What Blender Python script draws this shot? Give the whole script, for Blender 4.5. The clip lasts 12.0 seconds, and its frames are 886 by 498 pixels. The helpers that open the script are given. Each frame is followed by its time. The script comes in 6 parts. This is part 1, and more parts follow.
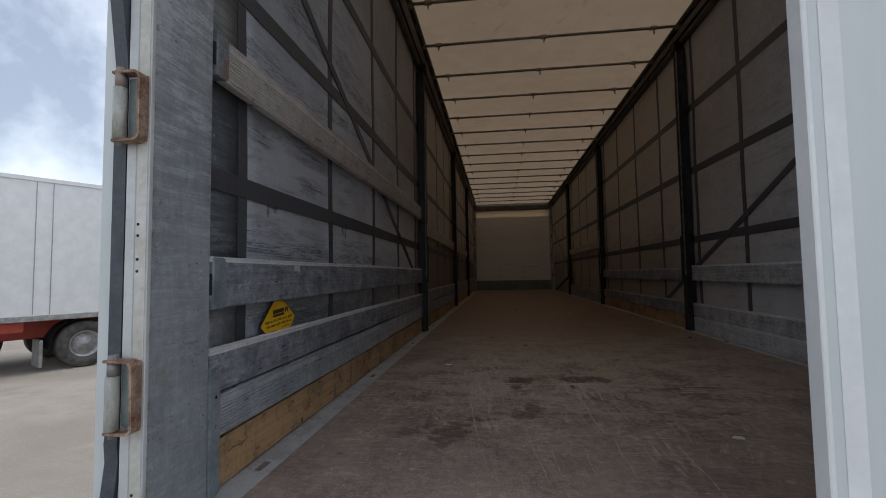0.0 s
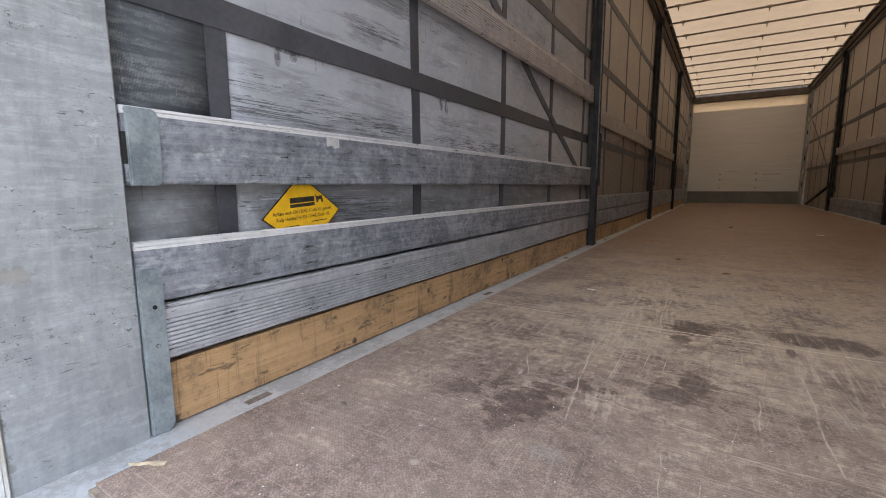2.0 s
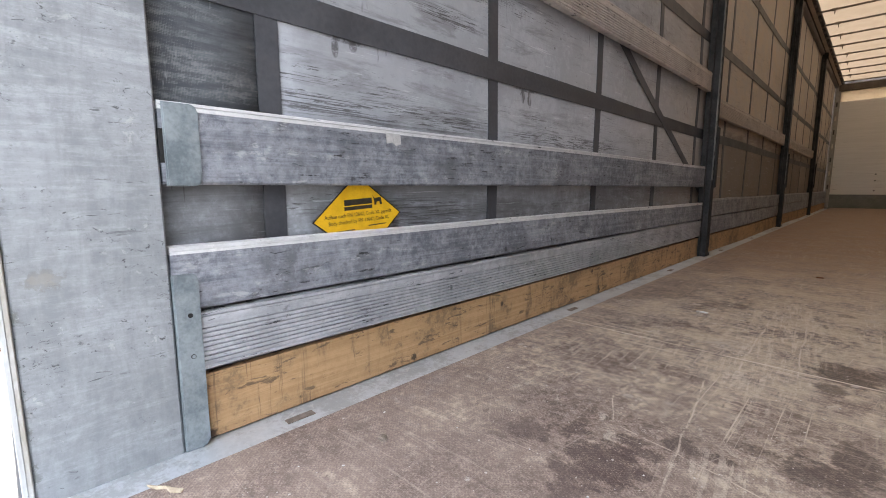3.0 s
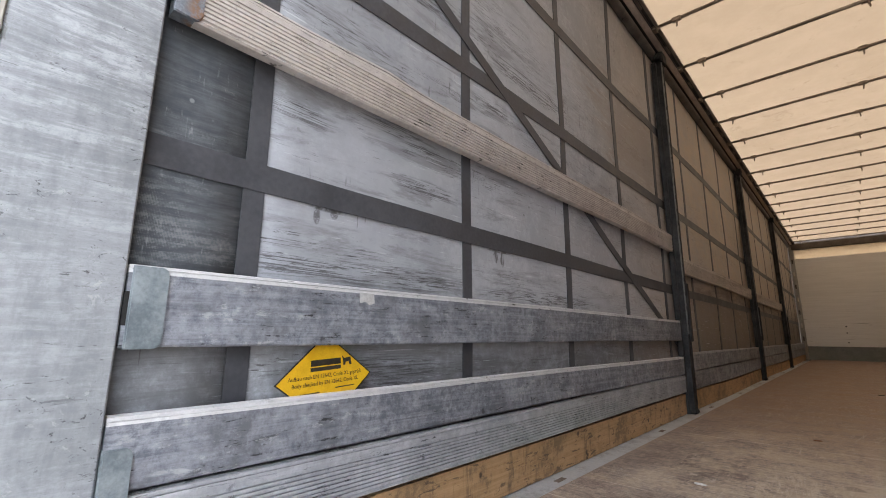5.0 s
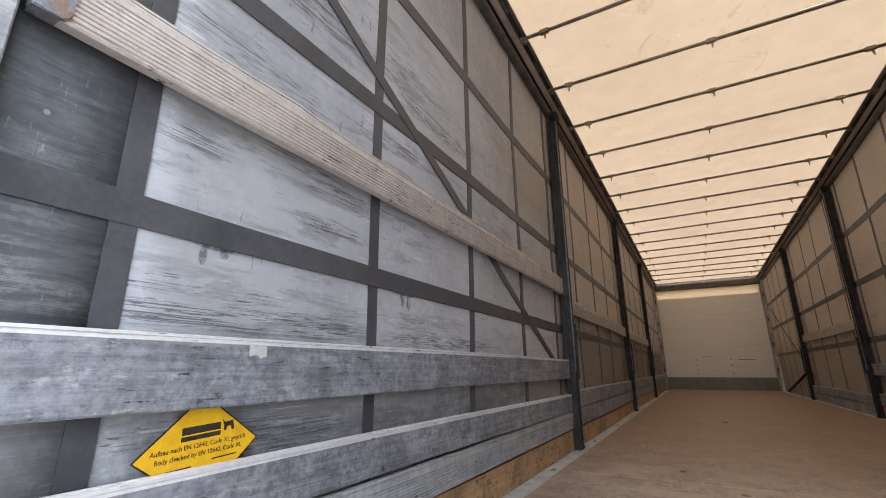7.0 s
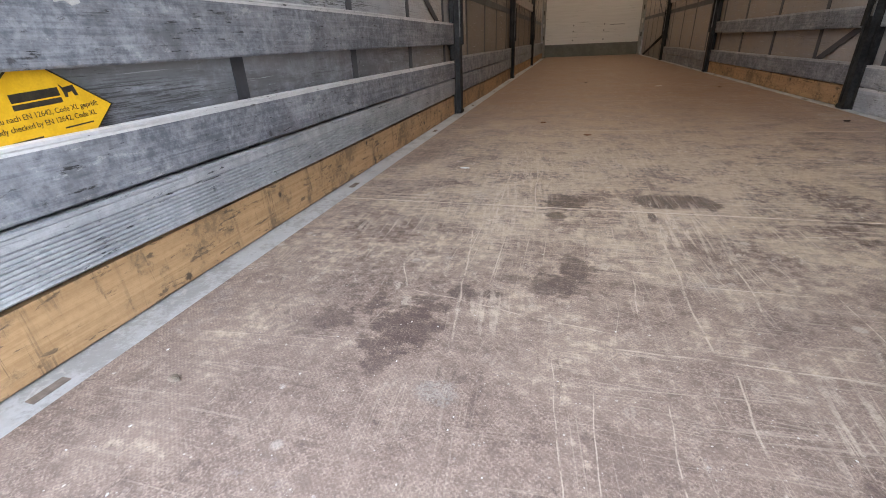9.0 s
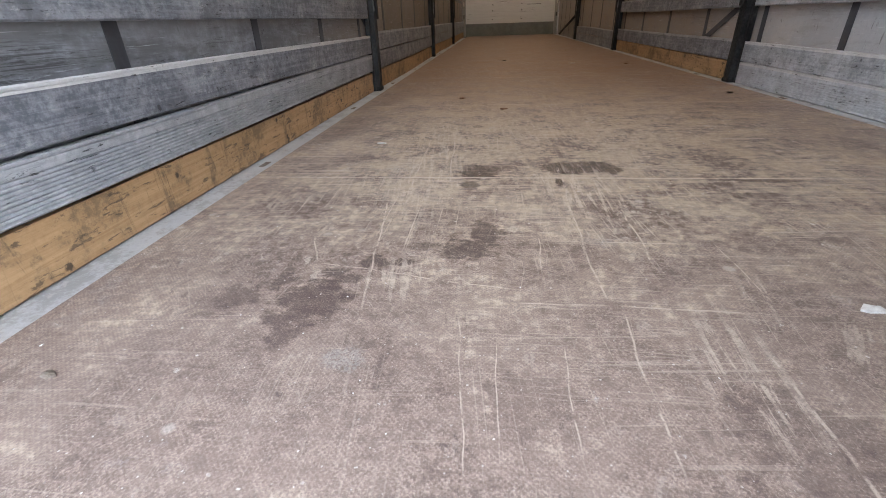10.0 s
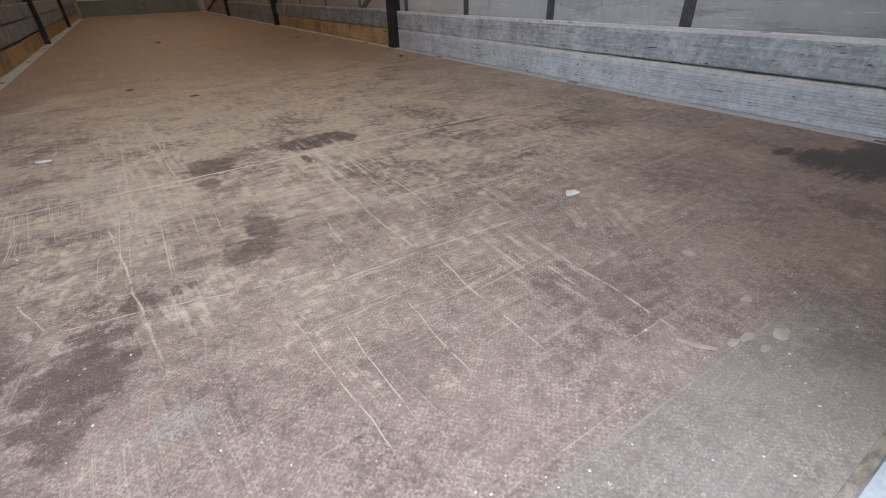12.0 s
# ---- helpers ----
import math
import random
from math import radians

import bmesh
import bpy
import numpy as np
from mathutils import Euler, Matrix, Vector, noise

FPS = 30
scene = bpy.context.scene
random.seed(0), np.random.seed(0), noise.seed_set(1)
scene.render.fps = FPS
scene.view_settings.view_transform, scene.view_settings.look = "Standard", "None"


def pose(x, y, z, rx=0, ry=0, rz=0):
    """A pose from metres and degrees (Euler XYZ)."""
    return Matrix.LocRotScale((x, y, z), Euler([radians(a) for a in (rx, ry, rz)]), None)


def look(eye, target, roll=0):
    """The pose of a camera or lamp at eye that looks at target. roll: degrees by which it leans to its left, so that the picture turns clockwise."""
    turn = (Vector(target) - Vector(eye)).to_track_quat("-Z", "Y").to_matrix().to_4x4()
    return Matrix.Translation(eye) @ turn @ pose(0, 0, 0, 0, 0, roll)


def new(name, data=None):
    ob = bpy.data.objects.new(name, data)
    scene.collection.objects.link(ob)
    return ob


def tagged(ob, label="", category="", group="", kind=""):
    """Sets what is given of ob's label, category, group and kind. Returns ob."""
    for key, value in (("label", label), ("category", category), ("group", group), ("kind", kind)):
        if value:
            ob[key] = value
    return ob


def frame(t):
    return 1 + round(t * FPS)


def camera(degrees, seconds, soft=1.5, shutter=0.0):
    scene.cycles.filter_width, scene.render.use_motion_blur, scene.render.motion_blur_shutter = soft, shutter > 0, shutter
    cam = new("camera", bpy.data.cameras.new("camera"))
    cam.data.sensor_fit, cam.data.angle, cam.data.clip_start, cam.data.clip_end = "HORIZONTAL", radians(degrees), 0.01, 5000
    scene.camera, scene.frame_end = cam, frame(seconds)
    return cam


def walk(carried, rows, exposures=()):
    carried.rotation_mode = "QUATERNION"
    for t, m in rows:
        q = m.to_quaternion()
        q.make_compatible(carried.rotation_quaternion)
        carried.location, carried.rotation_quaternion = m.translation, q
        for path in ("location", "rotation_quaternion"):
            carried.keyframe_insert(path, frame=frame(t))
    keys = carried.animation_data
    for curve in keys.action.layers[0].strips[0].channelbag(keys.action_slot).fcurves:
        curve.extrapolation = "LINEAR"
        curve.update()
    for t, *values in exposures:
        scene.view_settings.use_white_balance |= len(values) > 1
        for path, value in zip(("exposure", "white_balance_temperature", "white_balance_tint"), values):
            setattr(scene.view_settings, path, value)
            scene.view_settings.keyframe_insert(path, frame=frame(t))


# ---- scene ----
cam = camera(90.8, 12.0, 1.0)
PATH = [
    (0, (-0.49, -0.69, 0.536), (-0.737, 1.2915, 0.65), -0.85),
    (0.5, (-0.48, -0.48, 0.5095), (-0.7685, 1.4945, 0.374), -0.20),
    (1, (-0.421, -0.316, 0.48), (-1.076, 1.5585, 0.236), -0.65),
    (1.5, (-0.324, -0.168, 0.471), (-1.2845, 1.5655, 0.1995), -1.25),
    (2, (-0.3405, -0.0055, 0.448), (-1.405, 1.6635, 0.166), -0.25),
    (2.5, (-0.38, 0.115, 0.447), (-1.624, 1.652, 0.146), 0.4),
    (2.7, (-0.384, 0.143, 0.446), (-1.73, 1.59, 0.141), 0.4),
    (4.3, (-0.357, 0.172, 0.452), (-1.81, 1.546, 0.412), 1.4),
    (4.5, (-0.354, 0.177, 0.457), (-1.796, 1.56, 0.539), 1.5),
    (5, (-0.361, 0.176, 0.477), (-1.692, 1.617, 0.867), 0.4),
    (5.5, (-0.36, 0.169, 0.502), (-1.577, 1.596, 1.195), -1.1),
    (6, (-0.369, 0.176, 0.525), (-1.404, 1.609, 1.461), -2.1),
    (6.5, (-0.386, 0.177, 0.532), (-1.355, 1.665, 1.453), -0.5),
    (7, (-0.399, 0.192, 0.524), (-1.348, 1.871, 1.056), -0.3),
    (7.5, (-0.418, 0.211, 0.504), (-1.34, 1.985, 0.447), -1.4),
    (7.7, (-0.422, 0.209, 0.501), (-1.309, 1.981, 0.232), -1.9),
    (9.3, (-0.391, 0.192, 0.454), (-0.807, 1.936, -0.43), -2.6),
    (9.5, (-0.381, 0.19, 0.447), (-0.74, 1.937, -0.456), -2.5),
    (10, (-0.349, 0.195, 0.433), (-0.569, 1.952, -0.496), -2.1),
    (10.5, (-0.378, 0.186, 0.42), (-0.188, 1.95, -0.503), -0.3),
    (11, (-0.495, 0.167, 0.412), (0.222, 1.782, -0.525), 2.3),
    (11.5, (-0.499, 0.185, 0.403), (0.379, 1.662, -0.621), 2.3),
    (12, (-0.474, 0.227, 0.417), (0.434, 1.672, -0.625), -2.0),
]
EXPOSURES = [(0.0, -0.42, 6600, 11), (0.5, 0.66, 7100, 13), (1.0, 1.26, 7100, 13), (1.5, 1.25, 6950, 13), (2.5, 1.97, 6800, 12), (4.5, 1.34, 6900, 12), (5.0, 1.84, 6870, 12),
             (5.5, 1.83, 6820, 11), (6.0, 1.68, 6770, 11), (6.5, 1.68, 6770, 11), (7.0, 2.08, 6650, 11), (7.5, 2.38, 6650, 11), (9.5, 2.24, 6500, 10), (11.0, 2.24, 6500, 10), (12.0, 2.14, 6500, 10)]
walk(cam, [(t, look(eye, target, roll)) for t, eye, target, roll in PATH], EXPOSURES)

# ---- world and sun ----
world = bpy.data.worlds.new("sky")
scene.world = world
world.use_nodes = True
wt = world.node_tree
wt.nodes.clear()
w_out = wt.nodes.new("ShaderNodeOutputWorld")
w_bg = wt.nodes.new("ShaderNodeBackground")
w_sky = wt.nodes.new("ShaderNodeTexSky")
w_sky.sky_type = "NISHITA"
w_sky.sun_disc = False
w_sky.sun_elevation = radians(52)
w_sky.sun_rotation = radians(40)
w_sky.air_density, w_sky.dust_density, w_sky.ozone_density = 1.0, 1.6, 1.0
w_cloud = wt.nodes.new("ShaderNodeTexNoise")
w_cloud.inputs["Scale"].default_value = 2.6
w_cloud.inputs["Detail"].default_value = 7.0
w_cloud.inputs["Roughness"].default_value = 0.55
w_ramp = wt.nodes.new("ShaderNodeValToRGB")
w_ramp.color_ramp.elements[0].position, w_ramp.color_ramp.elements[1].position = 0.38, 0.62
w_ramp.color_ramp.elements[0].color = (0.22, 0.22, 0.22, 1)
w_mix = wt.nodes.new("ShaderNodeMix")
w_mix.data_type = "RGBA"
w_mix.inputs["B"].default_value = (11.6, 12.8, 14.6, 1)
wt.links.new(w_cloud.outputs["Fac"], w_ramp.inputs["Fac"])
wt.links.new(w_ramp.outputs["Color"], w_mix.inputs["Factor"])
wt.links.new(w_sky.outputs["Color"], w_mix.inputs["A"])
wt.links.new(w_mix.outputs["Result"], w_bg.inputs["Color"])
wt.links.new(w_bg.outputs["Background"], w_out.inputs["Surface"])
w_bg.inputs["Strength"].default_value = 0.15

sun = new("sun", bpy.data.lights.new("sun", "SUN"))
sun.data.energy, sun.data.angle, sun.data.color = 1.5, radians(12), (1.0, 0.95, 0.88)
sun.matrix_world = look((20, 24, 40), (0, 0, 0))


# ---- material helpers ----
class Mat:
    """A small builder for node materials laid out in world metres."""

    def __init__(self, name):
        self.m = bpy.data.materials.new(name)
        self.m.use_nodes = True
        self.t = self.m.node_tree
        self.bsdf = self.t.nodes["Principled BSDF"]
        self.out = self.t.nodes["Material Output"]
        self.geo = self.t.nodes.new("ShaderNodeNewGeometry")
        self.pos = self.geo.outputs["Position"]

    def put(self, socket, value):
        if isinstance(value, bpy.types.NodeSocket):
            self.t.links.new(value, socket)
        elif isinstance(value, (tuple, list)) and len(value) == 3 and socket.type == "RGBA":
            socket.default_value = (*value, 1)
        else:
            socket.default_value = value

    def math(self, op, a, b=0.0, c=0.0):
        n = self.t.nodes.new("ShaderNodeMath")
        n.operation = op
        for s, v in zip(n.inputs, (a, b, c)):
            self.put(s, v)
        return n.outputs[0]

    def vec(self, op, a, b=(0, 0, 0)):
        n = self.t.nodes.new("ShaderNodeVectorMath")
        n.operation = op
        self.put(n.inputs[0], a)
        self.put(n.inputs[1], b)
        return n.outputs["Value"] if op in ("LENGTH", "DISTANCE", "DOT_PRODUCT") else n.outputs["Vector"]

    def scaled(self, k):
        return self.moved((0, 0, 0), k)

    def moved(self, by, k=(1, 1, 1), at=None):
        """The place scaled by k and shifted."""
        n = self.t.nodes.new("ShaderNodeMapping")
        n.inputs["Location"].default_value = by
        n.inputs["Scale"].default_value = k
        self.t.links.new(at or self.pos, n.inputs["Vector"])
        return n.outputs["Vector"]

    def turned(self, degrees, scale):
        n = self.t.nodes.new("ShaderNodeMapping")
        n.vector_type = "TEXTURE"
        n.inputs["Rotation"].default_value = (0, 0, radians(degrees))
        n.inputs["Scale"].default_value = (1 / scale[0], 1 / scale[1], 1 / scale[2])
        self.t.links.new(self.pos, n.inputs["Vector"])
        return n.outputs["Vector"]

    def noise(self, scale, detail=4.0, rough=0.55, at=None, warp=0.0):
        n = self.t.nodes.new("ShaderNodeTexNoise")
        n.inputs["Scale"].default_value = scale
        n.inputs["Detail"].default_value = detail
        n.inputs["Roughness"].default_value = rough
        n.inputs["Distortion"].default_value = warp
        self.t.links.new(at or self.pos, n.inputs["Vector"])
        return n.outputs["Fac"]

    def cells(self, scale, at=None, out="Distance"):
        n = self.t.nodes.new("ShaderNodeTexVoronoi")
        n.inputs["Scale"].default_value = scale
        self.t.links.new(at or self.pos, n.inputs["Vector"])
        return n.outputs[out]

    def step(self, v, lo, hi, a=0.0, b=1.0):
        n = self.t.nodes.new("ShaderNodeMapRange")
        n.interpolation_type = "SMOOTHSTEP"
        for s, x in zip(n.inputs, (v, lo, hi, a, b)):
            self.put(s, x)
        return n.outputs[0]

    def mix(self, f, a, b):
        n = self.t.nodes.new("ShaderNodeMix")
        n.data_type = "RGBA"
        self.put(n.inputs["Factor"], f)
        self.put(n.inputs["A"], a)
        self.put(n.inputs["B"], b)
        return n.outputs["Result"]

    def split(self):
        n = self.t.nodes.new("ShaderNodeSeparateXYZ")
        self.t.links.new(self.pos, n.inputs[0])
        return n.outputs

    def bump(self, height, strength, distance):
        n = self.t.nodes.new("ShaderNodeBump")
        n.inputs["Strength"].default_value = strength
        n.inputs["Distance"].default_value = distance
        self.t.links.new(height, n.inputs["Height"])
        self.t.links.new(n.outputs["Normal"], self.bsdf.inputs["Normal"])
        return n.outputs["Normal"]

    def set(self, colour, rough=0.6, metal=0.0, spec=0.5):
        self.put(self.bsdf.inputs["Base Color"], colour)
        self.put(self.bsdf.inputs["Roughness"], rough)
        self.put(self.bsdf.inputs["Metallic"], metal)
        self.put(self.bsdf.inputs["Specular IOR Level"], spec)
        return self

    def sheer(self, share, colour, normal=None):
        """Lets part of the light through, as a woven sheet does."""
        tr = self.t.nodes.new("ShaderNodeBsdfTranslucent")
        self.put(tr.inputs["Color"], colour)
        if normal:
            self.t.links.new(normal, tr.inputs["Normal"])
        mx = self.t.nodes.new("ShaderNodeMixShader")
        mx.inputs[0].default_value = share
        self.t.links.new(self.bsdf.outputs[0], mx.inputs[1])
        self.t.links.new(tr.outputs[0], mx.inputs[2])
        self.t.links.new(mx.outputs[0], self.out.inputs["Surface"])
        return self


def simple(name, a, b, scale=12.0, rough=0.6, metal=0.0, bump=0.15, dist=0.002, stretch=(1, 1, 1), spec=0.5):
    """Two tones broken by coarse and fine noise, with a fine relief."""
    m = Mat(name)
    at = m.scaled(stretch)
    f = m.noise(scale, 5, 0.6, at)
    g = m.noise(scale * 9, 3, 0.6, at)
    k = m.step(m.math("ADD", m.math("MULTIPLY", f, 0.7), m.math("MULTIPLY", g, 0.3)), 0.36, 0.66)
    m.bump(g, bump, dist)
    m.set(m.mix(k, a, b), m.step(f, 0.3, 0.7, rough - 0.08, min(1, rough + 0.1)), metal, spec)
    return m.m


# ---- materials ----
def make_floor_film():
    m = Mat("brown_floor_film")
    x, y, z = m.split()
    warp = m.noise(9, 4, 0.6)
    fine = m.noise(38, 6, 0.75)
    grit = m.noise(170, 4, 0.75)
    mid = m.noise(4.5, 7, 0.68)
    brush_a = m.noise(1.0, 5, 0.7, m.scaled((6, 75, 1)), 0.25)
    brush_b = m.noise(1.0, 5, 0.7, m.scaled((85, 5, 1)), 0.25)
    # worn brown resin film, dust over it
    film = m.mix(m.step(mid, 0.36, 0.64), (0.150, 0.109, 0.094), (0.242, 0.1835, 0.156))
    film = m.mix(m.step(m.math("ADD", m.math("MULTIPLY", grit, 0.55), m.math("MULTIPLY", fine, 0.45)), 0.44, 0.60), film, (0.327, 0.251, 0.212))
    dust_tone = m.mix(m.step(fine, 0.38, 0.62), (0.44, 0.355, 0.268), (0.61, 0.505, 0.392))
    lane = m.math("MULTIPLY", m.step(y, 1.1, 2.0), m.step(y, 2.4, 3.8, 1.0, 0.0))
    lane = m.math("MULTIPLY", lane, m.step(m.math("ABSOLUTE", m.math("ADD", x, 0.1)), 0.35, 0.95, 1.0, 0.0))
    blend = m.math("ADD", m.math("ADD", m.math("MULTIPLY", mid, 0.40), m.math("MULTIPLY", fine, 0.36)), m.math("ADD", m.math("MULTIPLY", brush_a, 0.12), m.math("MULTIPLY", brush_b, 0.12)))
    calm = m.step(y, 0.55, 1.05, 0.4, 1.0)
    # dust thins by the sill; colour kept darker there against the opening's light
    near = m.step(y, 0.45, 1.25, -0.055, 0.004)
    dust = m.step(m.math("ADD", m.math("ADD", blend, near), m.math("MULTIPLY", lane, 0.05)), 0.485, 0.575)
    colour = m.mix(m.math("MULTIPLY", dust, 0.60), film, dust_tone)
    path = m.math("MULTIPLY", m.step(y, 0.6, 1.5), m.step(m.math("ABSOLUTE", m.math("ADD", x, 0.05)), 0.45, 1.15, 1.0, 0.25))
    path = m.math("MULTIPLY", path, m.step(y, 2.6, 4.6, 1.0, 0.35))
    wash = m.math("MULTIPLY", path, m.step(m.math("ADD", m.math("MULTIPLY", mid, 0.6), m.math("MULTIPLY", warp, 0.4)), 0.38, 0.60, 0.15, 1.0))
    colour = m.mix(m.math("MULTIPLY", wash, 0.42), colour, (0.47, 0.385, 0.288))
    # the bed turns browner towards the bulkhead, its dim warm light painted in too
    warm = m.math("MULTIPLY", m.step(y, 1.9, 4.6), m.step(mid, 0.3, 0.7, 0.95, 0.55))
    colour = m.mix(warm, colour, (0.262, 0.146, 0.083))
    dark_rub = m.math("MULTIPLY", m.step(blend, 0.435, 0.480, 1.0, 0.0), m.math("MULTIPLY", calm, 0.40))
    colour = m.mix(dark_rub, colour, (0.092, 0.064, 0.056))
    across = m.math("MULTIPLY", m.step(brush_a, 0.53, 0.60), m.step(y, 0.9, 1.5, 0.10, 0.25))
    colour = m.mix(across, colour, (0.42, 0.345, 0.278))
    across_dark = m.math("MULTIPLY", m.step(brush_a, 0.39, 0.45, 1.0, 0.0), m.step(y, 0.9, 1.5, 0.08, 0.16))
    colour = m.mix(across_dark, colour, (0.110, 0.080, 0.068))
    # hair-fine rubbing across the bed, in patches
    hair = m.noise(1.0, 5, 0.65, m.scaled((7, 210, 1)), 0.2)
    hair_gate = m.math("MULTIPLY", m.step(m.noise(2.4, 4, 0.6, m.moved((3, 11, 0))), 0.44, 0.56), m.step(y, 0.75, 1.2, 0.2, 1.0))
    colour = m.mix(m.math("MULTIPLY", m.math("MULTIPLY", m.step(hair, 0.565, 0.63), hair_gate), 0.22), colour, (0.54, 0.45, 0.365))
    colour = m.mix(m.math("MULTIPLY", m.math("MULTIPLY", m.step(hair, 0.38, 0.435, 1.0, 0.0), hair_gate), 0.18), colour, (0.085, 0.062, 0.054))
    # crisp flakes of dried dust, and pits in the film
    flake = m.noise(1.0, 8, 0.78, m.scaled((34, 26, 1)), 0.7)
    flake_gate = m.step(m.noise(3.3, 5, 0.65, m.moved((13, 4, 0))), 0.42, 0.58, 0.25, 1.0)
    colour = m.mix(m.math("MULTIPLY", m.math("MULTIPLY", m.step(flake, 0.565, 0.61), flake_gate), m.math("MULTIPLY", calm, 0.62)), colour, (0.53, 0.46, 0.395))
    colour = m.mix(m.math("MULTIPLY", m.math("MULTIPLY", m.step(flake, 0.385, 0.43, 1.0, 0.0), flake_gate), m.math("MULTIPLY", calm, 0.32)), colour, (0.088, 0.062, 0.056))
    nicks = m.math("MULTIPLY", m.step(m.noise(1.0, 5, 0.7, m.scaled((70, 26, 1)), 0.9), 0.60, 0.63), m.step(m.noise(5.3, 4, 0.6, m.moved((9, 2, 0))), 0.46, 0.58))
    colour = m.mix(m.math("MULTIPLY", nicks, 0.5), colour, (0.070, 0.050, 0.046))
    # spills: centre and half size of each
    spills = None
    for cx, cy, rx, ry, deep in ((-0.395, 1.535, 0.064, 0.085, 1.0), (-0.415, 1.42, 0.030, 0.042, 0.9), (-0.125, 1.585, 0.072, 0.070, 1.0), (-0.040, 1.600, 0.070, 0.064, 1.0), (0.020, 1.575, 0.036, 0.050, 0.9), (-0.155, 1.45, 0.012, 0.034, 0.95),
                                 (-0.360, 1.100, 0.040, 0.050, 0.9), (-0.405, 1.015, 0.062, 0.042, 0.9), (-0.480, 1.020, 0.040, 0.018, 0.55), (-0.584, 0.952, 0.026, 0.026, 0.95), (-0.530, 0.954, 0.026, 0.016, 0.8),
                                 (-0.672, 0.815, 0.070, 0.062, 0.95), (-0.690, 0.755, 0.052, 0.030, 0.85), (-0.672, 0.705, 0.026, 0.026, 0.8), (-0.740, 0.875, 0.022, 0.022, 0.8), (-0.655, 0.905, 0.024, 0.018, 0.9), (-0.617, 0.885, 0.022, 0.018, 0.8),
                                 (-0.800, 0.812, 0.040, 0.040, 0.75), (-0.850, 0.775, 0.030, 0.026, 0.5), (-0.503, 0.665, 0.009, 0.055, 0.5), (0.66, 0.465, 0.040, 0.060, 0.7),
                                 (-0.42, 2.2, 0.025, 0.03, 0.5), (0.42, 1.47, 0.09, 0.018, 0.7), (0.17, 0.30, 0.05, 0.05, 0.5), (0.03, 0.56, 0.10, 0.08, 0.45), (-0.30, 0.60, 0.06, 0.05, 0.4),
                                 (0.30, 1.35, 0.03, 0.02, 0.5), (0.85, 1.25, 0.20, 0.14, 0.3)):
        off = m.vec("MULTIPLY", m.vec("SUBTRACT", m.pos, (cx, cy, 0)), (1 / rx, 1 / ry, 0))
        rag = 0.55 if cy > 1.4 else 1.0
        d = m.math("ADD", m.vec("LENGTH", off), m.math("ADD", m.math("MULTIPLY", m.math("SUBTRACT", warp, 0.5), 1.5 * rag), m.math("ADD", m.math("MULTIPLY", m.math("SUBTRACT", fine, 0.5), 2.2 * rag), m.math("MULTIPLY", m.math("SUBTRACT", brush_a, 0.5), 0.8 * rag))))
        v = m.step(d, 0.70, 1.30, deep, 0.0)
        spills = v if spills is None else m.math("MAXIMUM", spills, v)
    broken = m.math("MULTIPLY", spills, m.step(m.math("ADD", m.math("MULTIPLY", grit, 0.5), m.math("MULTIPLY", fine, 0.5)), 0.40, 0.56, 0.96, 0.78))
    colour = m.mix(broken, colour, m.mix(m.step(y, 1.2, 1.35), m.mix(m.step(y, 0.9, 1.0), (0.090, 0.062, 0.057), (0.080, 0.057, 0.052)), (0.058, 0.039, 0.036)))
    # oily smear by the side board
    oil = None
    for cx, cy, rx, ry in ((1.00, 0.52, 0.17, 0.085), (1.14, 0.50, 0.10, 0.10), (0.93, 0.605, 0.10, 0.060), (0.91, 0.690, 0.050, 0.018)):
        off = m.vec("MULTIPLY", m.vec("SUBTRACT", m.pos, (cx, cy, 0)), (1 / rx, 1 / ry, 0))
        v = m.step(m.math("ADD", m.vec("LENGTH", off), m.math("ADD", m.math("MULTIPLY", m.math("SUBTRACT", brush_a, 0.5), 1.5), m.math("MULTIPLY", m.math("SUBTRACT", fine, 0.5), 0.8))), 0.7, 1.25, 1.0, 0.0)
        oil = v if oil is None else m.math("MAXIMUM", oil, v)
    colour = m.mix(m.math("MULTIPLY", oil, 0.88), colour, (0.022, 0.018, 0.017))
    # drag marks, mostly along and across the bed
    marks = None
    for deg, long_k, cross_k, lo, deep, shift in ((0, 1.2, 200, 0.645, 0.75, 0), (7, 2.2, 210, 0.655, 0.7, 3), (-8, 2.0, 190, 0.655, 0.7, 6), (90, 1.3, 170, 0.635, 0.9, 9), (95, 2.4, 160, 0.64, 0.8, 12),
                                                  (4, 6.0, 250, 0.62, 0.6, 15), (88, 7.0, 230, 0.61, 0.65, 18), (35, 3.0, 230, 0.69, 0.6, 21), (-20, 4.0, 260, 0.66, 0.5, 24), (90, 0.9, 75, 0.69, 0.5, 27)):
        at = m.moved((shift, shift * 1.7, shift), (1, 1, 1), m.turned(deg, (cross_k, long_k, 1)))
        line = m.noise(1.0, 2, 0.5, at, 0.15)
        gate = m.step(m.noise(2.1, 3, 0.6, m.moved((shift * 2.3, shift, 0))), 0.50, 0.61)
        v = m.math("MULTIPLY", m.math("MULTIPLY", m.step(line, lo, lo + 0.028), gate), deep)
        marks = v if marks is None else m.math("MAXIMUM", marks, v)
    marks = m.math("MULTIPLY", marks, m.step(y, 0.45, 1.1, 0.32, 1.0))
